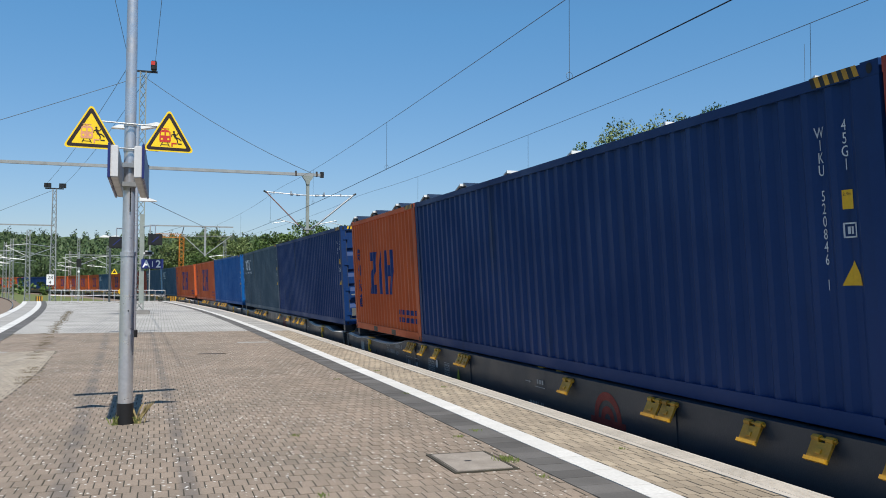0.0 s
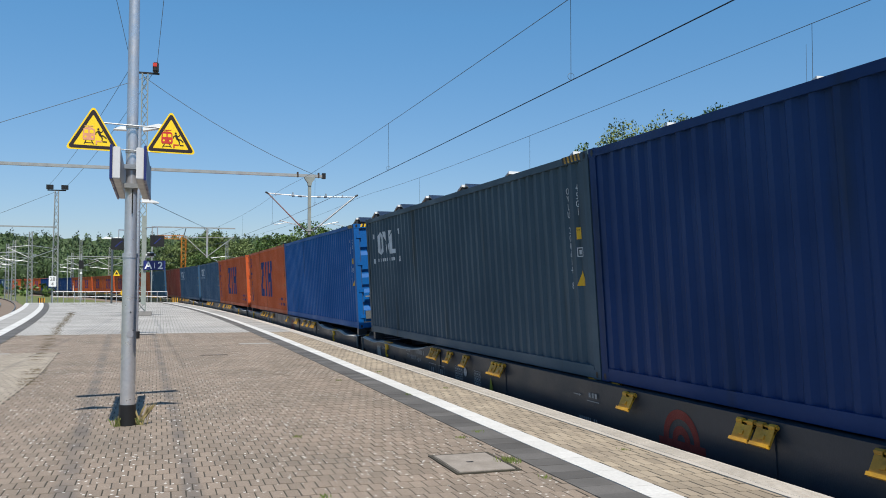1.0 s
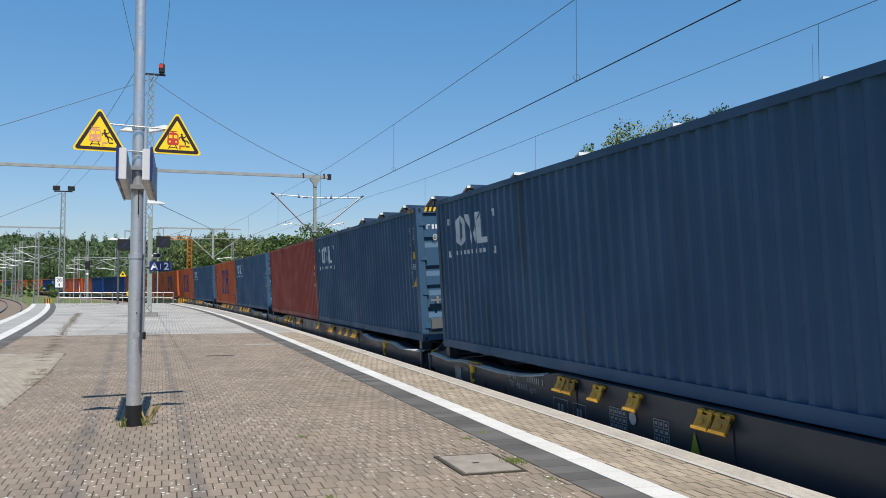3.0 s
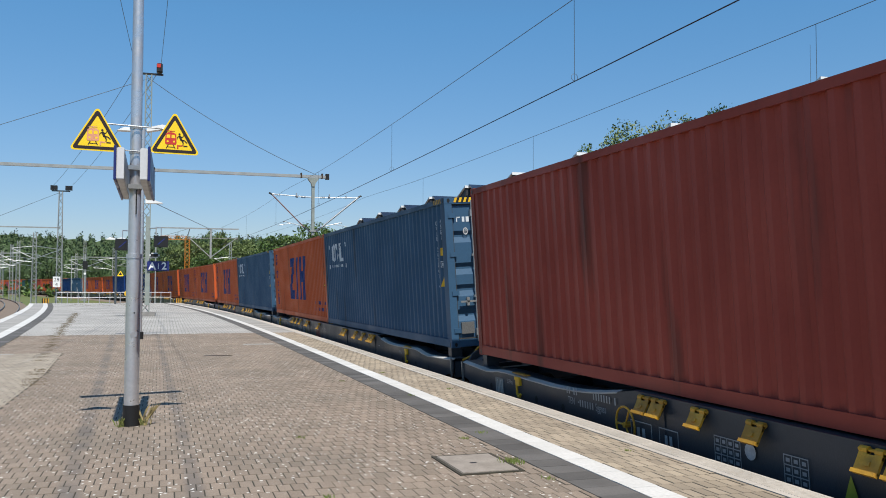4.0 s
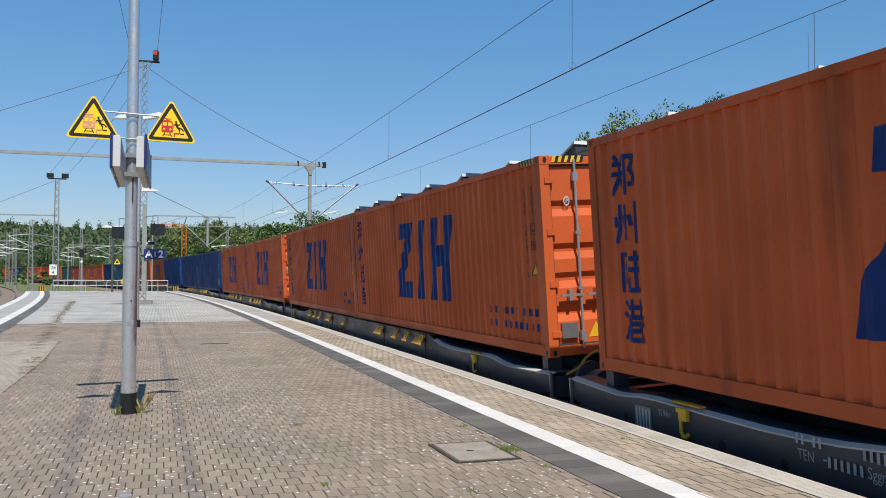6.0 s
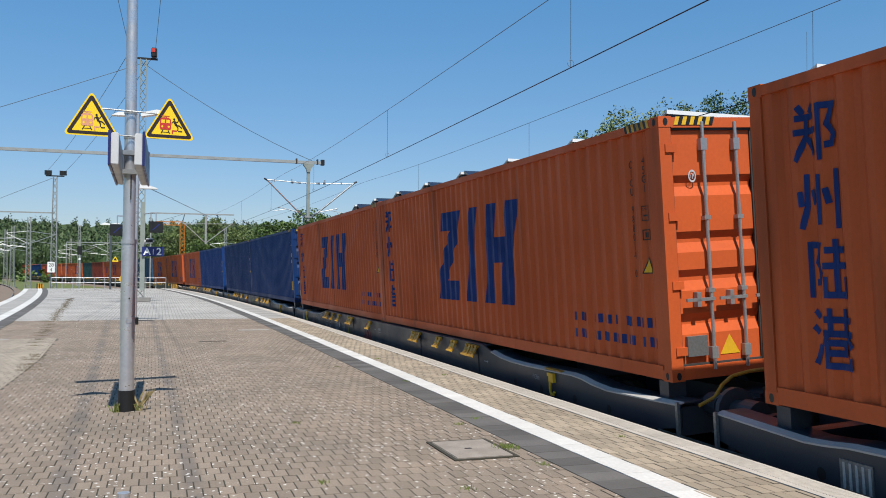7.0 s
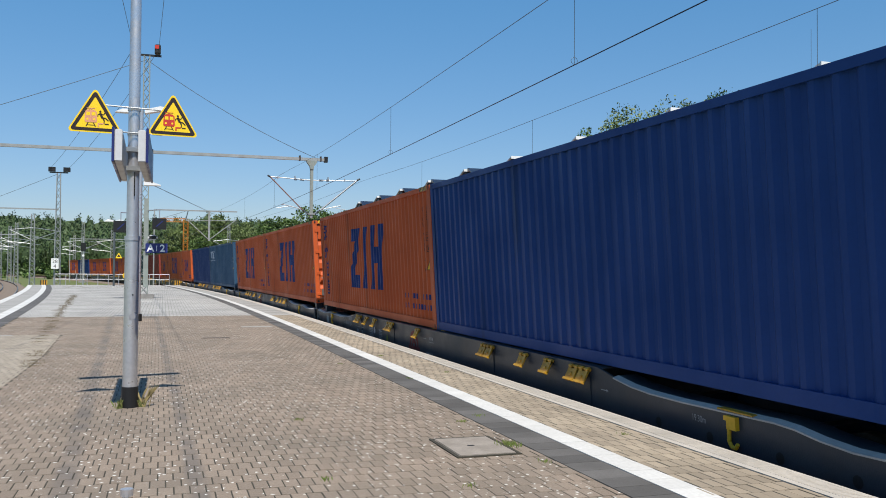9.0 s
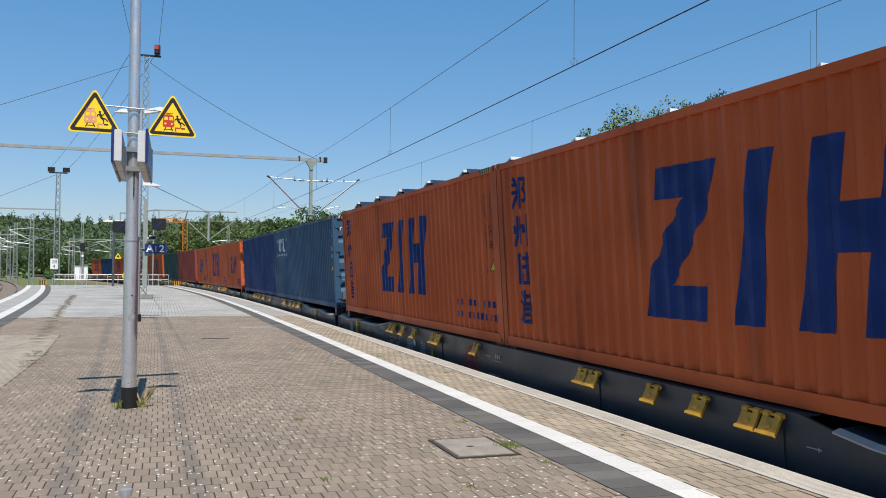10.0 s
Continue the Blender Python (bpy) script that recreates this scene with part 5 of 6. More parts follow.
def wire(name, pts, r, mat, label, sag=0.0):
    """One continuous wire through the points, each span with its sag."""
    line = [Vector(pts[0])]
    for a, b in zip(pts, pts[1:]):
        a, b = Vector(a), Vector(b)
        n = 8 if sag else 1
        line += [a.lerp(b, i / n) - Vector((0, 0, 4 * sag * (i / n) * (1 - i / n))) for i in range(1, n + 1)]
    bm = bmesh.new()
    rings = []
    for i, p in enumerate(line):
        q = (line[min(i + 1, len(line) - 1)] - line[max(i - 1, 0)]).to_track_quat("Z", "Y").to_matrix()
        rings.append([bm.verts.new(p + q @ Vector((r * math.cos(k * 1.2566), r * math.sin(k * 1.2566), 0))) for k in range(5)])
    for a, b in zip(rings, rings[1:]):
        for k in range(5):
            bm.faces.new((a[k], a[(k + 1) % 5], b[(k + 1) % 5], b[k]))
    return tagged(part(name, bm, mat), label, "wire")


def insulator(bm, a, b, n=5):
    a, b = Vector(a), Vector(b)
    tube(bm, a, b, 0.03, 8)
    for i in range(n):
        p = a.lerp(b, (i + 0.5) / n)
        d = (b - a).normalized() * 0.012
        tube(bm, p - d, p + d, 0.07, 10)


DROPPERS = (1.0, 13.1, 25.1, 37.0, 49, 61)


def overhead():
    # main mast with head beam
    m = thing("catenary_mast", "green-grey lattice catenary mast with floodlights on top", "mast", pose(-1.0, 49.6, 0))
    part("lattice", lattice(bmesh.new(), 0, 0, 0.2, 13.2, 0.42, 0.30, 26, 0.035), M_MAST, m)
    part("foundation", soft_box(-0.55, 0.55, -0.45, 0.45, -0.01, 0.22, 0.03), M_CONCRETE, m)
    part("cover_plate", boxes((-0.02, 0.22, -0.26, -0.22, 0.6, 5.4)), M_MAST, m)
    part("head_frame", boxes((-0.75, 0.75, -0.05, 0.05, 13.2, 13.3)), M_BLACK, m)
    for x in (-0.72, 0.55):
        part("floodlight", soft_box(x - 0.16, x + 0.16, -0.22, 0.22, 13.35, 13.85, 0.04), M_BLACK, m)
    part("red_lens", boxes((0.40, 0.62, -0.24, -0.221, 13.6, 13.8)), M_SIGN_RED, m)
    # long beam across the tracks
    b = thing("catenary_beam", "pale grey steel beam spanning the tracks", "beam", pose(0, 49.4, 0))
    part("girder", boxes((-16.0, 8.9, -0.09, 0.09, 7.86, 8.02)), M_MAST_GALV, b)
    part("clamp", boxes((-1.4, -0.6, -0.16, 0.16, 7.80, 8.08)), M_BLACK, b)
    part("end_cap", boxes((8.75, 8.95, -0.12, 0.12, 7.80, 8.12)), M_BLACK, b)
    d = thing("drop_post", "grey steel drop post hanging from the beam", "post", pose(8.04, 49.4, 0), group="overhead line")
    part("post", boxes((-0.085, 0.085, -0.085, 0.085, 4.72, 7.86)), M_MAST, d)
    part("head_plate", prism([(-0.30, 7.86), (0.30, 7.86), (0.30, 7.78), (0.12, 7.54), (0.09, 7.36), (-0.09, 7.36), (-0.12, 7.54), (-0.30, 7.78)], -0.12, 0.12, "y"), M_MAST, d)
    part("foot_collar", boxes((-0.18, 0.18, -0.12, 0.12, 4.76, 4.84)), M_MAST_GALV, d)
    part("foot_cone", tubes(((0, 0, 4.56), (0, 0, 4.72), 0.09)), M_MAST_GALV, d)
    part("cross_tube", tubes(((-2.33, 0, 6.86), (0, 0, 6.74), 0.030), ((0, 0, 6.74), (2.66, 0, 6.80), 0.030)), M_ROD, d)
    for sgn, reach, mat in ((-1, 2.33, M_RUST_ARM), (1, 2.66, M_ROD)):
        part("diagonal_tube", tubes(((sgn * 0.50, 0, 5.02), (sgn * reach, 0, 6.83), 0.034 if sgn < 0 else 0.05)), mat, d)
        for i0, i1 in (((sgn * 0.42, 0, 6.745), (sgn * 0.68, 0, 6.755)), ((sgn * 0.85, 0, 6.76), (sgn * 1.0, 0, 6.77)), ((sgn * 0.16, 0, 4.78), (sgn * 0.52, 0, 5.04))):
            bm = bmesh.new()
            insulator(bm, i0, i1, 4)
            part("insulator", bm, M_INSULATOR, d, "dark ribbed insulator")
        for x in (0.05, 0.95, 1.92):
            part("tube_clamp", boxes((sgn * x - 0.03, sgn * x + 0.03, -0.05, 0.05, 6.74, 6.95 if x < 1.5 else 6.90)), M_ROD, d)
        part("steady_arm", tubes(((sgn * 0.52, 0, 5.06), (sgn * 1.66, 0, 5.33), 0.024), ((sgn * 1.66, 0, 5.33), (sgn * 1.68, 0, 5.26), 0.03)), M_ROD, d)
        part("registration_arm", tubes(((sgn * 1.25, 0, 5.22), (sgn * 2.0, 0, 5.09), 0.018)), M_ROD, d)
        part("end_cap", tubes(((sgn * reach, 0, 6.84), (sgn * (reach + 0.17), 0, 6.93), 0.05)), M_BLACK, d)
    for x in (7.35, 8.55):
        part("beam_clip", boxes((x - 0.04, x + 0.04, -0.11, 0.11, 7.84, 8.13)), M_STEEL, b)
    # wires over the near track: contact wire, carrier and droppers
    def over(s, off, z):
        x, y, _ = track(s, off)
        return (x, y, z)
    CWZ, W0 = 5.09, 0.0
    wire("contact_wire", [over(s, W0, CWZ) for s in range(-40, 261, 6)], 0.0095, M_WIRE, "dark copper contact wire over the track")
    def carrier(s):
        d = ((s - 46) / 60.0) % 1.0
        return CWZ + 1.42 + 0.25 * (2 * d - 1) ** 4
    wire("carrier_wire", [over(s, W0, carrier(s)) for s in range(-40, 261, 3)], 0.007, M_WIRE_GREY, "thin carrier wire above the contact wire")
    for s in DROPPERS:
        wire("dropper", [over(s, W0, CWZ), over(s, W0, carrier(s))], 0.005, M_WIRE_GREY, "thin dropper between the wires")
        x, y, z = over(s, W0, CWZ + 0.07)
        wire("dropper_loop", [(x + 0.06 * math.sin(k * 0.524), y, z - 0.06 * math.cos(k * 0.524)) for k in range(13)], 0.004, M_WIRE_GREY, "small wire loop on the contact wire")
    # neighbouring track
    wire("contact_wire", [over(s, 4.5, CWZ - 0.05) for s in range(-40, 261, 6)], 0.011, M_WIRE, "dark copper contact wire over the far track")
    def carrier2(s):
        d = ((s - 46) / 60.0) % 1.0
        return CWZ + 1.25 + 0.25 * (2 * d - 1) ** 4
    wire("carrier_wire", [over(s, 4.5, carrier2(s)) for s in range(-40, 261, 3)], 0.007, M_WIRE_GREY, "thin carrier wire over the far track")
    for s in (1.0, 12.5, 24.75, 36.25):
        wire("dropper", [over(s, 4.5, CWZ - 0.05), over(s, 4.5, carrier2(s))], 0.005, M_WIRE_GREY, "thin dropper between the wires")
    # guy wires from the mast head
    wire("guy_wire", [(-1.0, 49.6, 13.0), (8.4, 49.5, 8.0)], 0.016, M_WIRE_GREY, "sagging guy wire from mast to beam", 0.35)
    wire("guy_wire", [(-1.0, 49.6, 13.0), (-13.5, 49.6, 7.95)], 0.016, M_WIRE_GREY, "guy wire from mast to beam", 0.05)
    wire("feeder_wire", [(-1.7, 49.6, 13.6), (-2.6, 10.0, 14.5)], 0.012, M_WIRE_GREY, "thin feeder wire above the platform", 0.3)
    wire("feeder_wire", [(-0.4, 49.6, 13.6), (0.7, 10.0, 14.5)], 0.012, M_WIRE_GREY, "thin feeder wire above the platform", 0.3)
    wire("feeder_wire", [(-1.7, 49.6, 13.6), (-11.45, 99.0, 12.1)], 0.014, M_WIRE_GREY, "thin feeder wire between the masts", 0.5)
    wire("feeder_wire", [(-0.4, 49.6, 13.6), (-9.7, 99.0, 12.1)], 0.014, M_WIRE_GREY, "thin feeder wire between the masts", 0.5)
    wire("guy_wire", [(-10.7, 99.0, 11.5), (-23.0, 99.0, 5.8)], 0.02, M_WIRE_GREY, "thin wire from the far mast head")
    wire("guy_wire", [(-0.9, 49.6, 6.3), (5.2, 95.0, 7.4)], 0.02, M_WIRE_GREY, "thin wire from mast to beam")


def far_masts():
    # distant lattice masts with beams and bracket arms beside the curve: x, y, height
    spots = [(-10.6, 99.0, 11.6, 1), (-15.5, 118, 8.3, 0), (-20.7, 141, 8.3, 0), (-24.5, 160, 8.6, 0), (-13.8, 168, 10.0, 0), (-8.7, 165, 8.5, 0), (-30, 185, 8.5, 0), (-35, 205, 8.5, 0), (10.5, 150, 9.0, 0), (-19, 210, 9.0, 0)]
    for x, y, h, lamps in spots:
        m = thing("lattice_mast", "slender grey lattice catenary mast by the tracks", "mast", pose(x, y, 0), group="masts by the curve")
        part("lattice", lattice(bmesh.new(), 0, 0, -0.95, h, 0.62, 0.34, 18, 0.045), M_MAST_GALV, m)
        part("foundation", boxes((-0.6, 0.6, -0.6, 0.6, -1.05, -0.75)), M_CONCRETE, m)
        if lamps:
            part("head_frame", boxes((-0.9, 0.9, -0.08, 0.08, h, h + 0.12)), M_BLACK, m)
            for xx in (-0.85, -0.5, 0.6, 0.95):
                part("floodlight", boxes((xx - 0.16, xx + 0.16, -0.2, 0.2, h + 0.16, h + 0.62)), M_BLACK, m)
        else:
            for a, b, r in (((0, 0, 6.6), (3.0, 0, 6.2), 0.04), ((0, 0, 5.0), (3.0, 0, 6.2), 0.045), ((0.3, 0, 5.4), (3.2, 0, 5.0), 0.03),
                            ((0, 0, 6.6), (-2.6, 0, 6.3), 0.04), ((0, 0, 5.0), (-2.6, 0, 6.3), 0.045), ((-0.3, 0, 4.6), (-3.4, 0, 4.9), 0.03)):
                part("bracket_arm", tubes((a, b, r), n=5), M_ROD, m)
    for x0, x1, y, z in ((-26, -10.6, 99.0, 7.7), (-36, -20.7, 141.0, 6.4), (-1.0, 7.5, 95.0, 7.7), (-16, -2, 168, 6.8)):
        g = thing("catenary_beam", "pale grey steel beam across the tracks", "beam", pose(0, y, 0), group="beams by the curve")
        part("girder", boxes((x0, x1, -0.07, 0.07, z, z + 0.13)), M_MAST_GALV, g)
        part("support", boxes((x0, x0 + 0.12, -0.06, 0.06, -1.0, z)), M_MAST_GALV, g)
    # bracket over the train far off
    d = thing("bracket_post", "grey post with splayed bracket arms", "post", pose(4.6, 95.0, 0))
    part("post", boxes((-0.1, 0.1, -0.1, 0.1, 4.6, 7.8)), M_MAST_GALV, d)
    part("bracket_arm", tubes(((0, 0, 4.7), (-2.4, 0, 6.9), 0.05), ((0, 0, 4.7), (2.8, 0, 6.9), 0.05), ((-2.4, 0, 6.7), (2.8, 0, 6.8), 0.035), n=5), M_MAST_GALV, d)


def fence():
    f = thing("end_fence", "galvanised tubular barrier across the platform end", "fence", pose(0, P_END - 0.4, 0))
    x0, x1 = -9.6, 0.6
    n = 11
    for i in range(n + 1):
        x = x0 + (x1 - x0) * i / n
        part("post", tubes(((x, 0.1 * (i - 6), -0.01), (x, 0.1 * (i - 6), 1.05), 0.035)), M_GALV, f)
    for z in (1.03, 0.55):
        part("rail", tubes(((x0, -0.6, z), (x1, 0.5, z), 0.026)), M_GALV, f)
    # chevron panel and small posts
    for x in (-10.6, 1.3):
        b = thing("barrier_board", "black and yellow striped barrier board at the platform end", "barrier", pose(x, P_END - 0.5, 0))
        for i in range(6):
            part("stripe", boxes((-0.3 + i * 0.10, -0.3 + i * 0.10 + 0.10, -0.02, 0.02, 0.0, 0.46)), M_YELLOW_DIRT_SHADE if i % 2 else M_BLACK, b)


def small_things():
    # second thin pole, letter sign, mirror, displays
    p = thing("slim_pole", "slim galvanised pole on the platform", "pole", pose(-0.70, 27.95, 0))
    part("shaft", tubes(((0, 0, -0.01), (0, 0, 6.45), 0.065), n=12), M_GALV, p)
    part("base_sleeve", tubes(((0, 0, -0.01), (0, 0, 0.22), 0.11), n=12), M_BLACK, p)
    part("lamp_head", prism([(-0.75, 0.0), (-0.55, 0.10), (-0.1, 0.12), (-0.1, 0.0)], -0.15, 0.15, "y"), M_WHITE, p).location = (0, 0, 6.35)
    part("lamp_head", prism([(0.1, 0.0), (0.1, 0.12), (0.55, 0.24), (0.80, 0.20), (0.80, 0.15)], -0.15, 0.15, "y"), M_WHITE, p).location = (0, 0, 6.35)
    part("lamp_head", prism([(0.1, 0.0), (0.1, 0.13), (0.26, 0.13), (0.60, 0.02), (0.60, 0.0)], -0.15, 0.15, "y"), M_WHITE, p).location = (0, 0, 4.15)
    s = thing("section_sign", "dark blue platform section sign with white letters", "sign", pose(-0.30, 49.3, 2.71))
    part("plate", soft_box(-0.62, 0.52, -0.05, 0.05, -0.26, 0.26, 0.02), M_SIGN_BLUE, s)
    for txt, x, size in (("A", -0.54, 0.54), ("2", 0.12, 0.54)):
        bm = letters(txt, size, bold=0.012)
        for v in bm.verts:
            v.co = (x + v.co.x, -0.054, -0.18 + v.co.y)
        part("lettering", bm, M_WHITE, s)
    part("divider", boxes((-0.06, -0.03, -0.056, -0.052, -0.16, 0.14)), M_WHITE, s)
    part("hanger", boxes((-0.92, -0.60, -0.03, 0.32, -0.03, 0.03)), M_MAST, s)
    mi = thing("mirror_lamp", "small round-cornered lamp on the mast", "lamp", pose(-0.55, 49.1, 3.28))
    part("case", soft_box(-0.26, 0.26, -0.1, 0.1, -0.14, 0.14, 0.09), M_BOXGREY, mi)
    part("face", soft_box(-0.18, 0.18, -0.115, -0.10, -0.08, 0.08, 0.005), M_BLACK, mi)
    part("hanger", tubes(((-0.30, 0.34, -0.3), (-0.2, 0.05, -0.08), 0.03)), M_GALV, mi)
    for x, z in ((-2.16, 3.81), (-0.22, 4.0)):
        d = thing("display_board", "dark platform display board with a slanted bar", "display", pose(x, 48.6, z))
        part("case", soft_box(-0.36, 0.36, -0.12, 0.12, -0.30, 0.30, 0.02), M_BLACK, d)
        bm = flat([((-0.2, -0.16), (-0.12, -0.16), (0.22, 0.16), (0.14, 0.16))])
        for v in bm.verts:
            v.co = (v.co.x, -0.124, v.co.y)
        part("bar", bm, M_SIGN_BLUE, d)
        part("hanger", tubes(((0, 0, 0.3), (0, 0, 0.75), 0.025), ((0, 0, 0.75), (-0.75 if x > -1 else 1.1, 0.95, 0.75), 0.03)), M_GALV, d)
    # distance board on the far mast
    k = thing("distance_board", "white distance board with dark numerals", "sign", pose(-10.74, 98.2, 2.05))
    part("plate", boxes((-0.36, 0.36, -0.02, 0.02, -0.55, 0.55)), M_WHITE, k)
    for txt, z in (("28", 0.06), ("4", -0.45)):
        bm = letters(txt, 0.52, "CENTER")
        for v in bm.verts:
            v.co = (v.co.x, -0.025, z + v.co.y)
        part("lettering", bm, M_DARKTEXT, k)
    part("hanger", boxes((-0.05, 0.05, 0.0, 0.75, 0.2, 0.3)), M_MAST_GALV, k)
    # warning triangle and round lamp beside the far fence
    w = thing("small_sign_post", "dark post with yellow triangle sign and orange disc", "sign", pose(-4.25, 84.0, 0))
    part("post", tubes(((0, 0, -0.01), (0, 0, 5.9), 0.09)), M_WIRE_GREY, w)
    part("plate", prism([(x + 0.40, z + 2.52) for x, z in tri_outline(0.60, 0.04)], -0.12, -0.10, "y"), M_SIGN_YELLOW, w)
    part("symbol", prism([(x + 0.40, z + 2.63) for x, z in tri_outline(0.32, 0.015)], -0.125, -0.121, "y"), M_SIGN_BROWN, w)
    for sg_ in (-1, 1):
        part("lamp_head", prism([(sg_ * 0.08, 0.0), (sg_ * 0.08, 0.12), (sg_ * 0.55, 0.22), (sg_ * 0.95, 0.0)], -0.2, 0.2, "y"), M_WHITE, w).location = (0, 0, 5.85)
    part("disc", tubes(((1.05, -0.1, 0.95), (1.05, -0.04, 0.95), 0.30), n=20), M_YELLOW, w)
    part("disc_post", tubes(((1.05, 0, -0.01), (1.05, 0, 0.95), 0.05)), M_WIRE_GREY, w)
    # block-shaped cabinet and signal near the curve
    c = thing("relay_cabinet", "white relay cabinet by the tracks", "cabinet", pose(-16.5, 200.0, -1.0))
    part("case", soft_box(-1.3, 1.3, -0.5, 0.5, 0.0, 3.0, 0.05), M_WHITE, c)
    part("roof", soft_box(-1.4, 1.4, -0.6, 0.6, 3.0, 3.15, 0.03), M_BOXGREY, c)
    sg = thing("railway_signal", "black railway signal on a grey post with red lamp", "signal", pose(-10.6, 130.0, -0.95))
    part("post", tubes(((0, 0, 0), (0, 0, 7.0), 0.12)), M_MAST_GALV, sg)
    part("screen", soft_box(-0.32, 0.32, -0.15, 0.1, 4.9, 6.1, 0.05), M_BLACK, sg)
    part("lamp", tubes(((0, -0.16, 4.3), (0, -0.1, 4.3), 0.16), n=14), M_WHITE, sg)
    # drain slot and pale patches in the paving
    for x, y, w_, d_ in ((1.2, 20.8, 0.62, 0.18), (2.52, 24.6, 0.85, 0.3), (-3.75, 22.5, 0.8, 0.22)):
        t = thing("drain_cover", "flat steel drain cover in the paving", "drain", pose(x, y, 0.0))
        part("grate", soft_box(-w_ / 2, w_ / 2, -d_ / 2, d_ / 2, -0.01, 0.006, 0.003), M_STEEL if x < 2 and x > 0 else M_PAVER_PALE, t)
    # bollard top just in front of the viewer
    b = thing("steel_loop", "low grey steel post top in the paving", "bollard", pose(-0.22, 6.52, 0))
    part("post", tubes(((0, 0, -0.01), (0, 0, 0.05), 0.045), n=14), M_GALV, b)


def weeds():
    rng = random.Random(11)
    def tuft(verts, faces, x, y, r, h, n):
        for _ in range(n):
            a, d = rng.uniform(0, 6.28), rng.uniform(0, r)
            bx, by = x + d * math.cos(a), y + d * math.sin(a)
            t, hh, w = rng.uniform(0, 6.28), h * rng.uniform(0.4, 1), rng.uniform(0.002, 0.0045)
            lx, ly = math.cos(t) * hh * rng.uniform(0.2, 0.8), math.sin(t) * hh * rng.uniform(0.2, 0.8)
            k = len(verts)
            verts += [(bx - w, by, -0.005), (bx + w, by, -0.005), (bx + lx * 0.5 + w * 0.7, by + ly * 0.5, hh * 0.7), (bx + lx, by + ly, hh)]
            faces.append((k, k + 1, k + 2, k + 3))
    v, f = [], []
    tuft(v, f, -0.46, 10.60, 0.05, 0.13, 30)
    tuft(v, f, -0.23, 10.64, 0.06, 0.10, 18)
    tagged(raw("weed_tuft", v, f, M_WEED), "green weeds growing round the pole base", "weeds", kind="stuff")
    v, f = [], []
    tuft(v, f, -0.20, 10.68, 0.08, 0.26, 34)
    tagged(raw("dry_grass_tuft", v, f, M_DRY), "dry straw-coloured grass at the pole base", "weeds", kind="stuff")
    v, f = [], []
    tuft(v, f, 3.05, 7.42, 0.13, 0.05, 160)
    for x, y in ((3.35, 9.0), (3.05, 8.7), (3.5, 12.4), (2.9, 14.6), (3.9, 15.8), (4.3, 13.0), (2.2, 6.1), (1.2, 6.6), (3.1, 6.7), (0.6, 5.6), (1.4, 9.3), (4.35, 7.6)):
        tuft(v, f, x, y, 0.07, 0.03, 26)
    tagged(raw("moss_tuft", v, f, M_WEED), "small bright green moss tufts in the joints", "weeds", kind="stuff")
    v, f = [], []
    for i in range(90):
        q = i / 90
        y = 15 + 41 * q
        x = float(np.interp(y, [15, 17.2, 20, 26, 35, 56], [-1.95, -2.15, -2.45, -2.95, -3.6, -5.0])) + rng.gauss(0, 0.06)
        if y > 30 or rng.random() < 0.55:
            tuft(v, f, x, y, 0.20, 0.03, 70)
    for i in range(40):
        tuft(v, f, rng.uniform(-7.5, -1.5), rng.uniform(74, 84), 0.35, 0.05, 26)
    tagged(raw("dry_moss", v, f, M_DIRT), "line of brown dry weeds in the paving joints", "weeds", kind="stuff")


# ---------------------------------------------------------------- buildings and trees beyond
def canopy():
    c = thing("shed_hall", "long dark hall with a row of raised roof monitors", "building", pose(0, 0, 0))
    X, Z = 14.25, 5.3
    part("wall", boxes((X, X + 0.3, 14, 80, -1.0, Z)), M_DARKROOF, c)
    part("wall", boxes((X + 12, X + 12.3, 14, 80, -1.0, Z)), M_DARKROOF, c)
    part("roof", boxes((X - 0.2, X + 12.6, 14, 80, Z, Z + 0.2)), M_DARKROOF, c)
    for i in range(9):
        y, dz = 16.0 + i * 6.14, -0.14 + i * 0.045 + (0.06 if i > 3 else 0.0)
        r = part("roof_monitor", prism([(y, 6.08 + dz), (y, 6.50 + dz), (y + 2.2, 5.75 + dz), (y + 2.2, 5.5)], X + 0.02, X + 10.0), M_DARKROOF, c)
        part("post", boxes((X, X + 0.22, y + 0.05, y + 0.35, Z + 0.2, 6.2 + dz)), M_DARKROOF, r)
        part("white_verge", boxes((X - 0.06, X + 10.0, y - 0.05, y - 0.003, 6.46 + dz, 6.58 + dz)), M_WHITE, r, "white metal verge")
        part("white_verge", prism([(y, 6.505 + dz), (y, 6.56 + dz), (y + 2.2, 5.81 + dz), (y + 2.2, 5.755 + dz)], X - 0.06, X + 0.10), M_WHITE, r)
        part("solar_panel", prism([(y - 0.9, 6.20 + dz), (y - 0.9, 6.26 + dz), (y - 0.06, 6.64 + dz), (y - 0.06, 6.58 + dz)], X + 0.12, X + 2.6), M_PANEL, r, "dark tilted solar panel") if i > 3 else None
    a = thing("roof_aerial", "thin aerial rod on the hall roof", "aerial", pose(14.3, 16.4, 6.4))
    part("rod", tubes(((0, 0, -0.3), (0, 0, 0.9), 0.004)), M_WIRE_GREY, a)


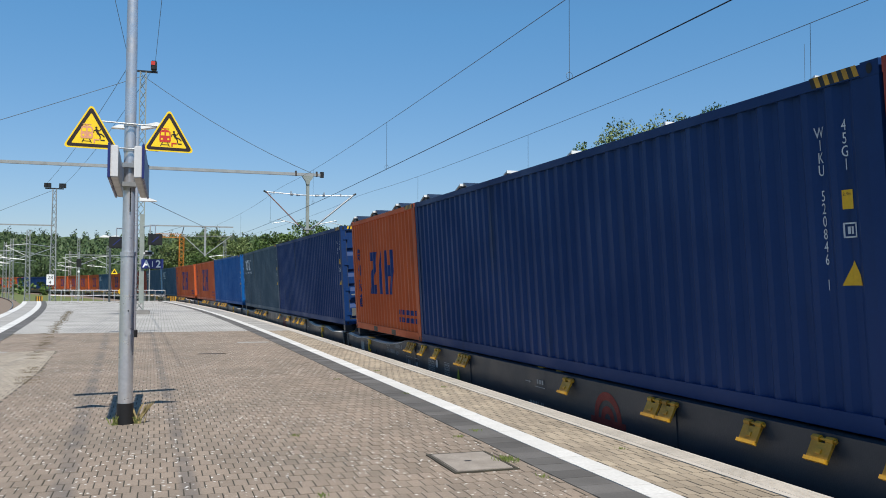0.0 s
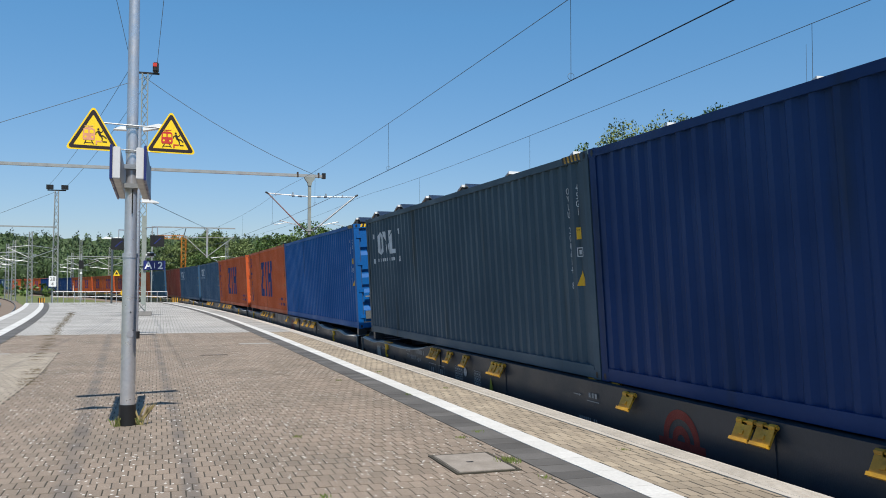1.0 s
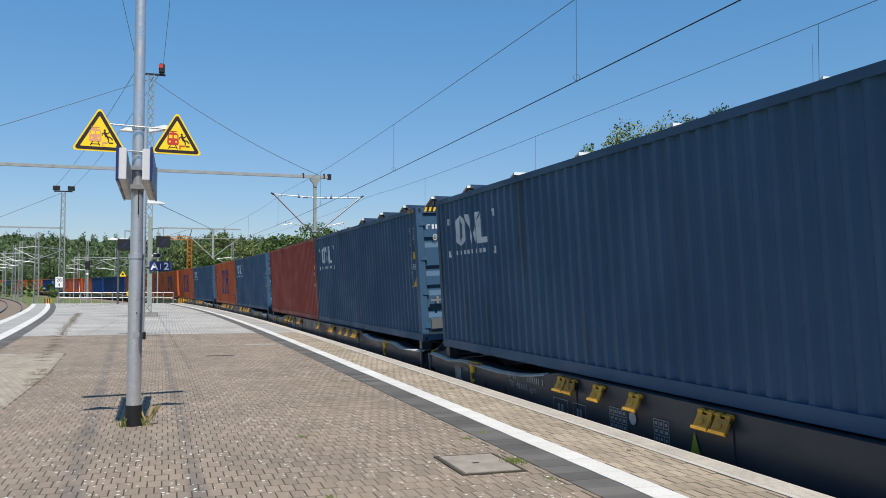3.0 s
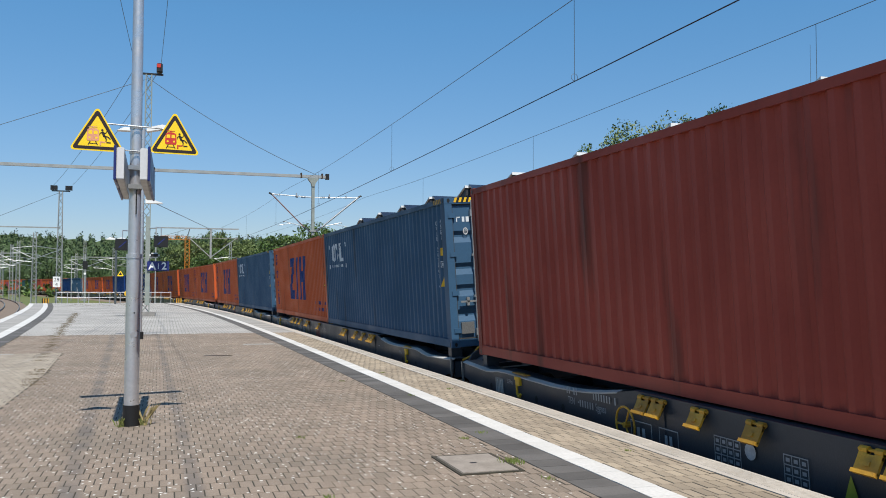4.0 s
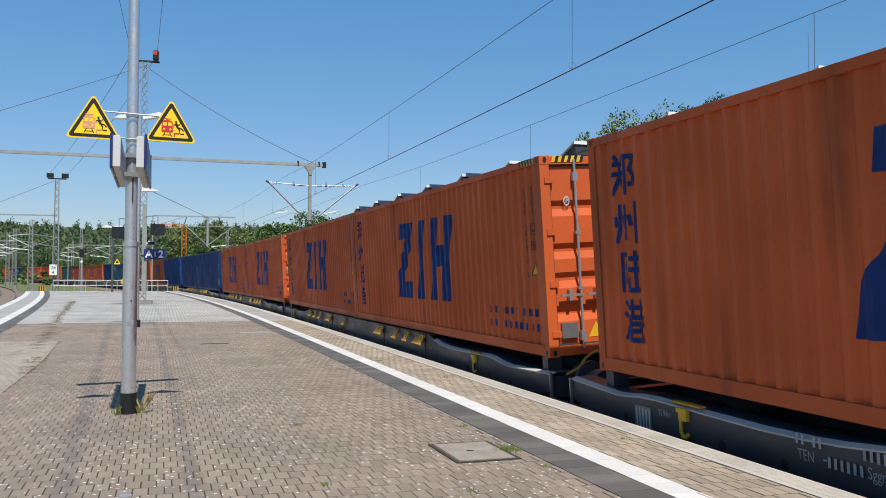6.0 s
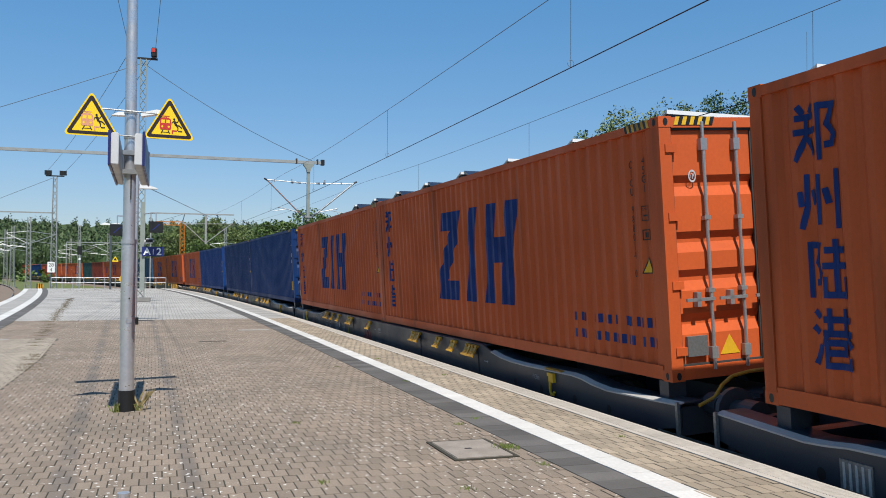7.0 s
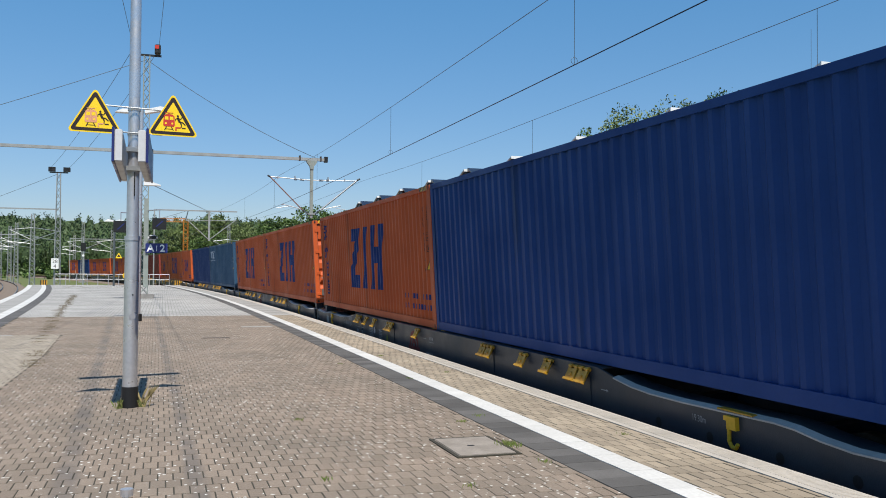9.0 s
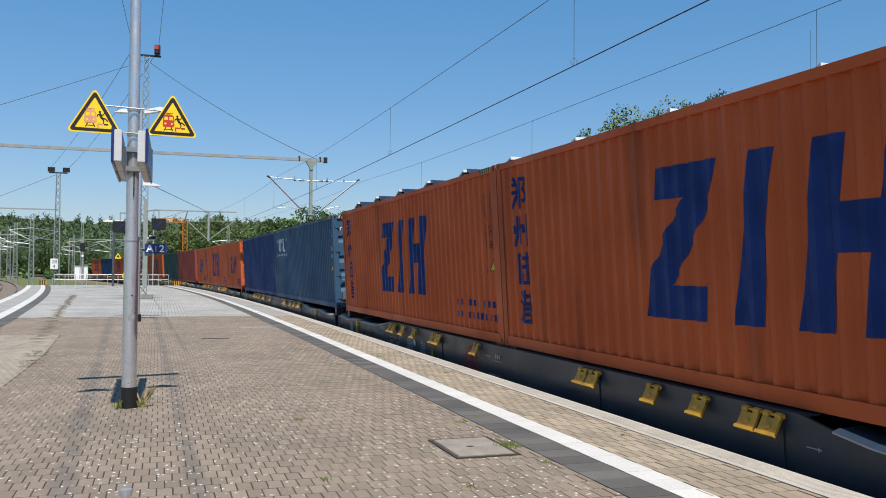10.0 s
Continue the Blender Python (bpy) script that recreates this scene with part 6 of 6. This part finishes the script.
def leaf_cloud(rng, verts, faces, centre, radii, n, size, spread=1.0):
    """Leaf-sized quads scattered in clumps through an uneven crown."""
    cl = []
    for _ in range(max(10, n // 36)):
        v = Vector((rng.gauss(0, 1), rng.gauss(0, 1), rng.gauss(0, 1))).normalized() * (rng.random() ** 0.45)
        cl.append((v, spread * rng.uniform(0.06, 0.15)))
    for _ in range(n):
        c, r = rng.choice(cl)
        p = c + Vector((rng.gauss(0, r), rng.gauss(0, r), rng.gauss(0, r * 0.8)))
        if p.length > 1.0:
            p = p.normalized() * rng.uniform(0.75, 1.0)
        q = Vector((centre[0] + p.x * radii[0], centre[1] + p.y * radii[1], centre[2] + p.z * radii[2]))
        u = Vector((rng.gauss(0, 1), rng.gauss(0, 1), rng.gauss(0, 1))).normalized()
        w = u.cross(Vector((rng.gauss(0, 1), rng.gauss(0, 1), rng.gauss(0, 1)))).normalized()
        s = size * rng.uniform(0.5, 1.2)
        k = len(verts)
        verts += [q - u * s, q + w * s * 0.6, q + u * s, q - w * s * 0.6]
        faces.append((k, k + 1, k + 2, k + 3))


def tree(name, label, x, y, h, r, mat, n=2600, size=0.22, seed=1, group="trees"):
    rng = random.Random(seed)
    t = thing(name, label, "tree", pose(x, y, -1.0), group=group)
    bm = bmesh.new()
    tube(bm, (0, 0, 0), (0, 0, h * 0.45), 0.028 * h, 8, 0.018 * h)
    tube(bm, (0, 0, h * 0.45), (0.1, 0, h * 0.85), 0.018 * h, 7, 0.005 * h)
    for _ in range(9):
        z = h * rng.uniform(0.3, 0.7)
        a, d = rng.uniform(0, 6.28), r * rng.uniform(0.5, 0.95)
        tube(bm, (0, 0, z), (d * math.cos(a), d * math.sin(a), z + h * rng.uniform(0.1, 0.25)), 0.008 * h, 5, 0.002 * h)
    part("trunk", bm, M_BARK, t)
    v, f = [], []
    leaf_cloud(rng, v, f, (0, 0, h * 0.64), (r, r, h * 0.34), n, size, 1.1)
    raw("crown", v, f, mat, t)
    return t


def trees():
    # tall trees behind the hall
    for i, (x, y, h, r, m) in enumerate(((31.2, 60, 14.1, 1.7, M_LEAF), (34.6, 60, 16.5, 2.4, M_LEAF_PALE), (38.4, 60, 17.2, 2.4, M_LEAF_PALE), (41.0, 61, 17.4, 1.7, M_LEAF_PALE),
                                         (43.6, 60, 18.4, 2.5, M_LEAF_FIR), (46.6, 60, 18.5, 2.4, M_LEAF), (50.5, 58, 18.0, 3.2, M_LEAF), (56, 56, 18.0, 3.4, M_LEAF))):
        tree("broadleaf_tree", "tall leafy tree behind the hall roof", x, y, h, r * 1.15, m, 9000, 0.125, 20 + i, "trees behind the hall")
    # middle group beyond the train
    for i, (x, y, h, r, m) in enumerate(((24, 190, 14.5, 6, M_LEAF), (31, 186, 17.0, 6.5, M_LEAF), (37, 180, 15.6, 6, M_LEAF_DARK), (43, 172, 14.5, 5, M_LEAF_DARK), (19, 215, 13.5, 6, M_LEAF_PALE), (47, 165, 16.5, 5, M_LEAF_DARK), (12, 235, 13, 6, M_LEAF), (52, 155, 15, 5, M_LEAF))):
        tree("broadleaf_tree", "full green tree beyond the tracks", x, y, h, r, m, 6500, 0.30, 40 + i, "trees beyond the tracks")
    # poplar-like pale trees
    for i in range(7):
        tree("broadleaf_tree", "pale green thin-leaved tall tree", 3 + i * 4.6, 285 + (i % 3) * 6, 18.5 + (i % 2) * 2.0 - abs(i - 3) * 0.6, 4.6, M_LEAF_PALE, 3500, 0.40, 70 + i, "pale trees")
    # wooded slope on the horizon: closed rounded crowns under a skin of leaves
    rng = random.Random(5)
    v, f, cv, cf = [], [], [], []
    ball = bmesh.new()
    bmesh.ops.create_icosphere(ball, subdivisions=2, radius=1.0)
    unit = [q.co.copy() for q in ball.verts]
    unit_faces = [[q.index for q in t.verts] for t in ball.faces]
    ball.free()
    for row in range(4):
        for i in range(84):
            x = -165 + i * 3.1 + rng.uniform(-1.5, 1.5)
            y = 330 + row * 20 + rng.uniform(-6, 6) - 0.0003 * (x + 100) ** 2
            h = 15.6 + row * 3.3 + rng.uniform(-1.2, 1.2) + 0.8 * math.sin(x * 0.06)
            a, b = rng.uniform(2.6, 3.8), h * 0.5
            k, seed = len(cv), rng.uniform(0, 99)
            for q in unit:
                g = 0.86 * (1 + 0.28 * noise.noise(q * 1.7 + Vector((seed, 0, 0))))
                cv.append((x + q.x * a * g, y + q.y * a * g, -1 + h * 0.5 + q.z * b * g))
            cf += [[k + n for n in t] for t in unit_faces]
            for _ in range(300):
                q = Vector((rng.gauss(0, 1), rng.gauss(0, 1) - 0.5, rng.gauss(0, 1) + 0.5)).normalized()
                g = 0.86 * (1 + 0.28 * noise.noise(q * 1.7 + Vector((seed, 0, 0)))) * rng.uniform(0.97, 1.10)
                c = Vector((x + q.x * a * g, y + q.y * a * g, -1 + h * 0.5 + q.z * b * g))
                u = Vector((rng.gauss(0, 1), rng.gauss(0, 1), rng.gauss(0, 1))).normalized()
                w = u.cross(q).normalized()
                t = rng.uniform(0.25, 0.55)
                k2 = len(v)
                v += [c - u * t, c + w * t * 0.7, c + u * t, c - w * t * 0.7]
                f.append((k2, k2 + 1, k2 + 2, k2 + 3))
    # the closed stand behind the last row
    k = len(cv)
    for i in range(100):
        x = -170 + i * 2.7
        yy, hh = 400 - 0.0003 * (x + 100) ** 2, 22.2 + 0.8 * math.sin(x * 0.06) + 1.6 * noise.noise((x * 0.15, 3, 0))
        cv += [(x, yy, -1), (x, yy + 4, hh), (x, yy + 12, -1)]
    for i in range(99):
        a = k + 3 * i
        cf += [(a, a + 3, a + 4, a + 1), (a + 1, a + 4, a + 5, a + 2)]
    tagged(raw("forest_interior", cv, cf, M_LEAF_DARK), "closed crowns of the distant wood", "forest", kind="stuff")
    tagged(raw("forest", v, f, M_LEAF_DARK), "dense dark green wood on the horizon", "forest", kind="stuff")
    v, f = [], []
    for i in range(60):
        x = -110 + i * 2.2
        leaf_cloud(rng, v, f, (x, 230 + rng.uniform(-8, 25), 0.6), (2.4, 2.4, 2.2 + rng.random()), 110, 0.5)
    tagged(raw("bushes", v, f, M_LEAF), "green bushes beyond the tracks", "bushes", kind="stuff")


def crane():
    c = thing("tower_crane", "orange lattice tower crane behind the trees", "crane", pose(5.7, 245, -1))
    part("tower", lattice(bmesh.new(), 0, 0, 0, 16.0, 1.2, 1.2, 14, 0.10), M_CRANE, c)
    jib = lattice(bmesh.new(), 0, 0, 0, 7, 1.0, 0.9, 9, 0.08)
    bmesh.ops.transform(jib, matrix=Matrix.Translation((0, 0, 15.8)) @ Matrix.Rotation(radians(-90), 4, "Y"), verts=jib.verts[:])
    part("jib", jib, M_CRANE, c)
    part("apex", tubes(((0, 0, 16.0), (0.6, 0, 18.5), 0.12), ((0.6, 0, 18.5), (-6, 0, 16.3), 0.05)), M_WIRE_GREY, c)


ground()
tracks()
platform()
build_train()
canopy()
overhead()
lamp_pole()
far_masts()
fence()
small_things()
crane()
trees()
weeds()
pavers()
motions()
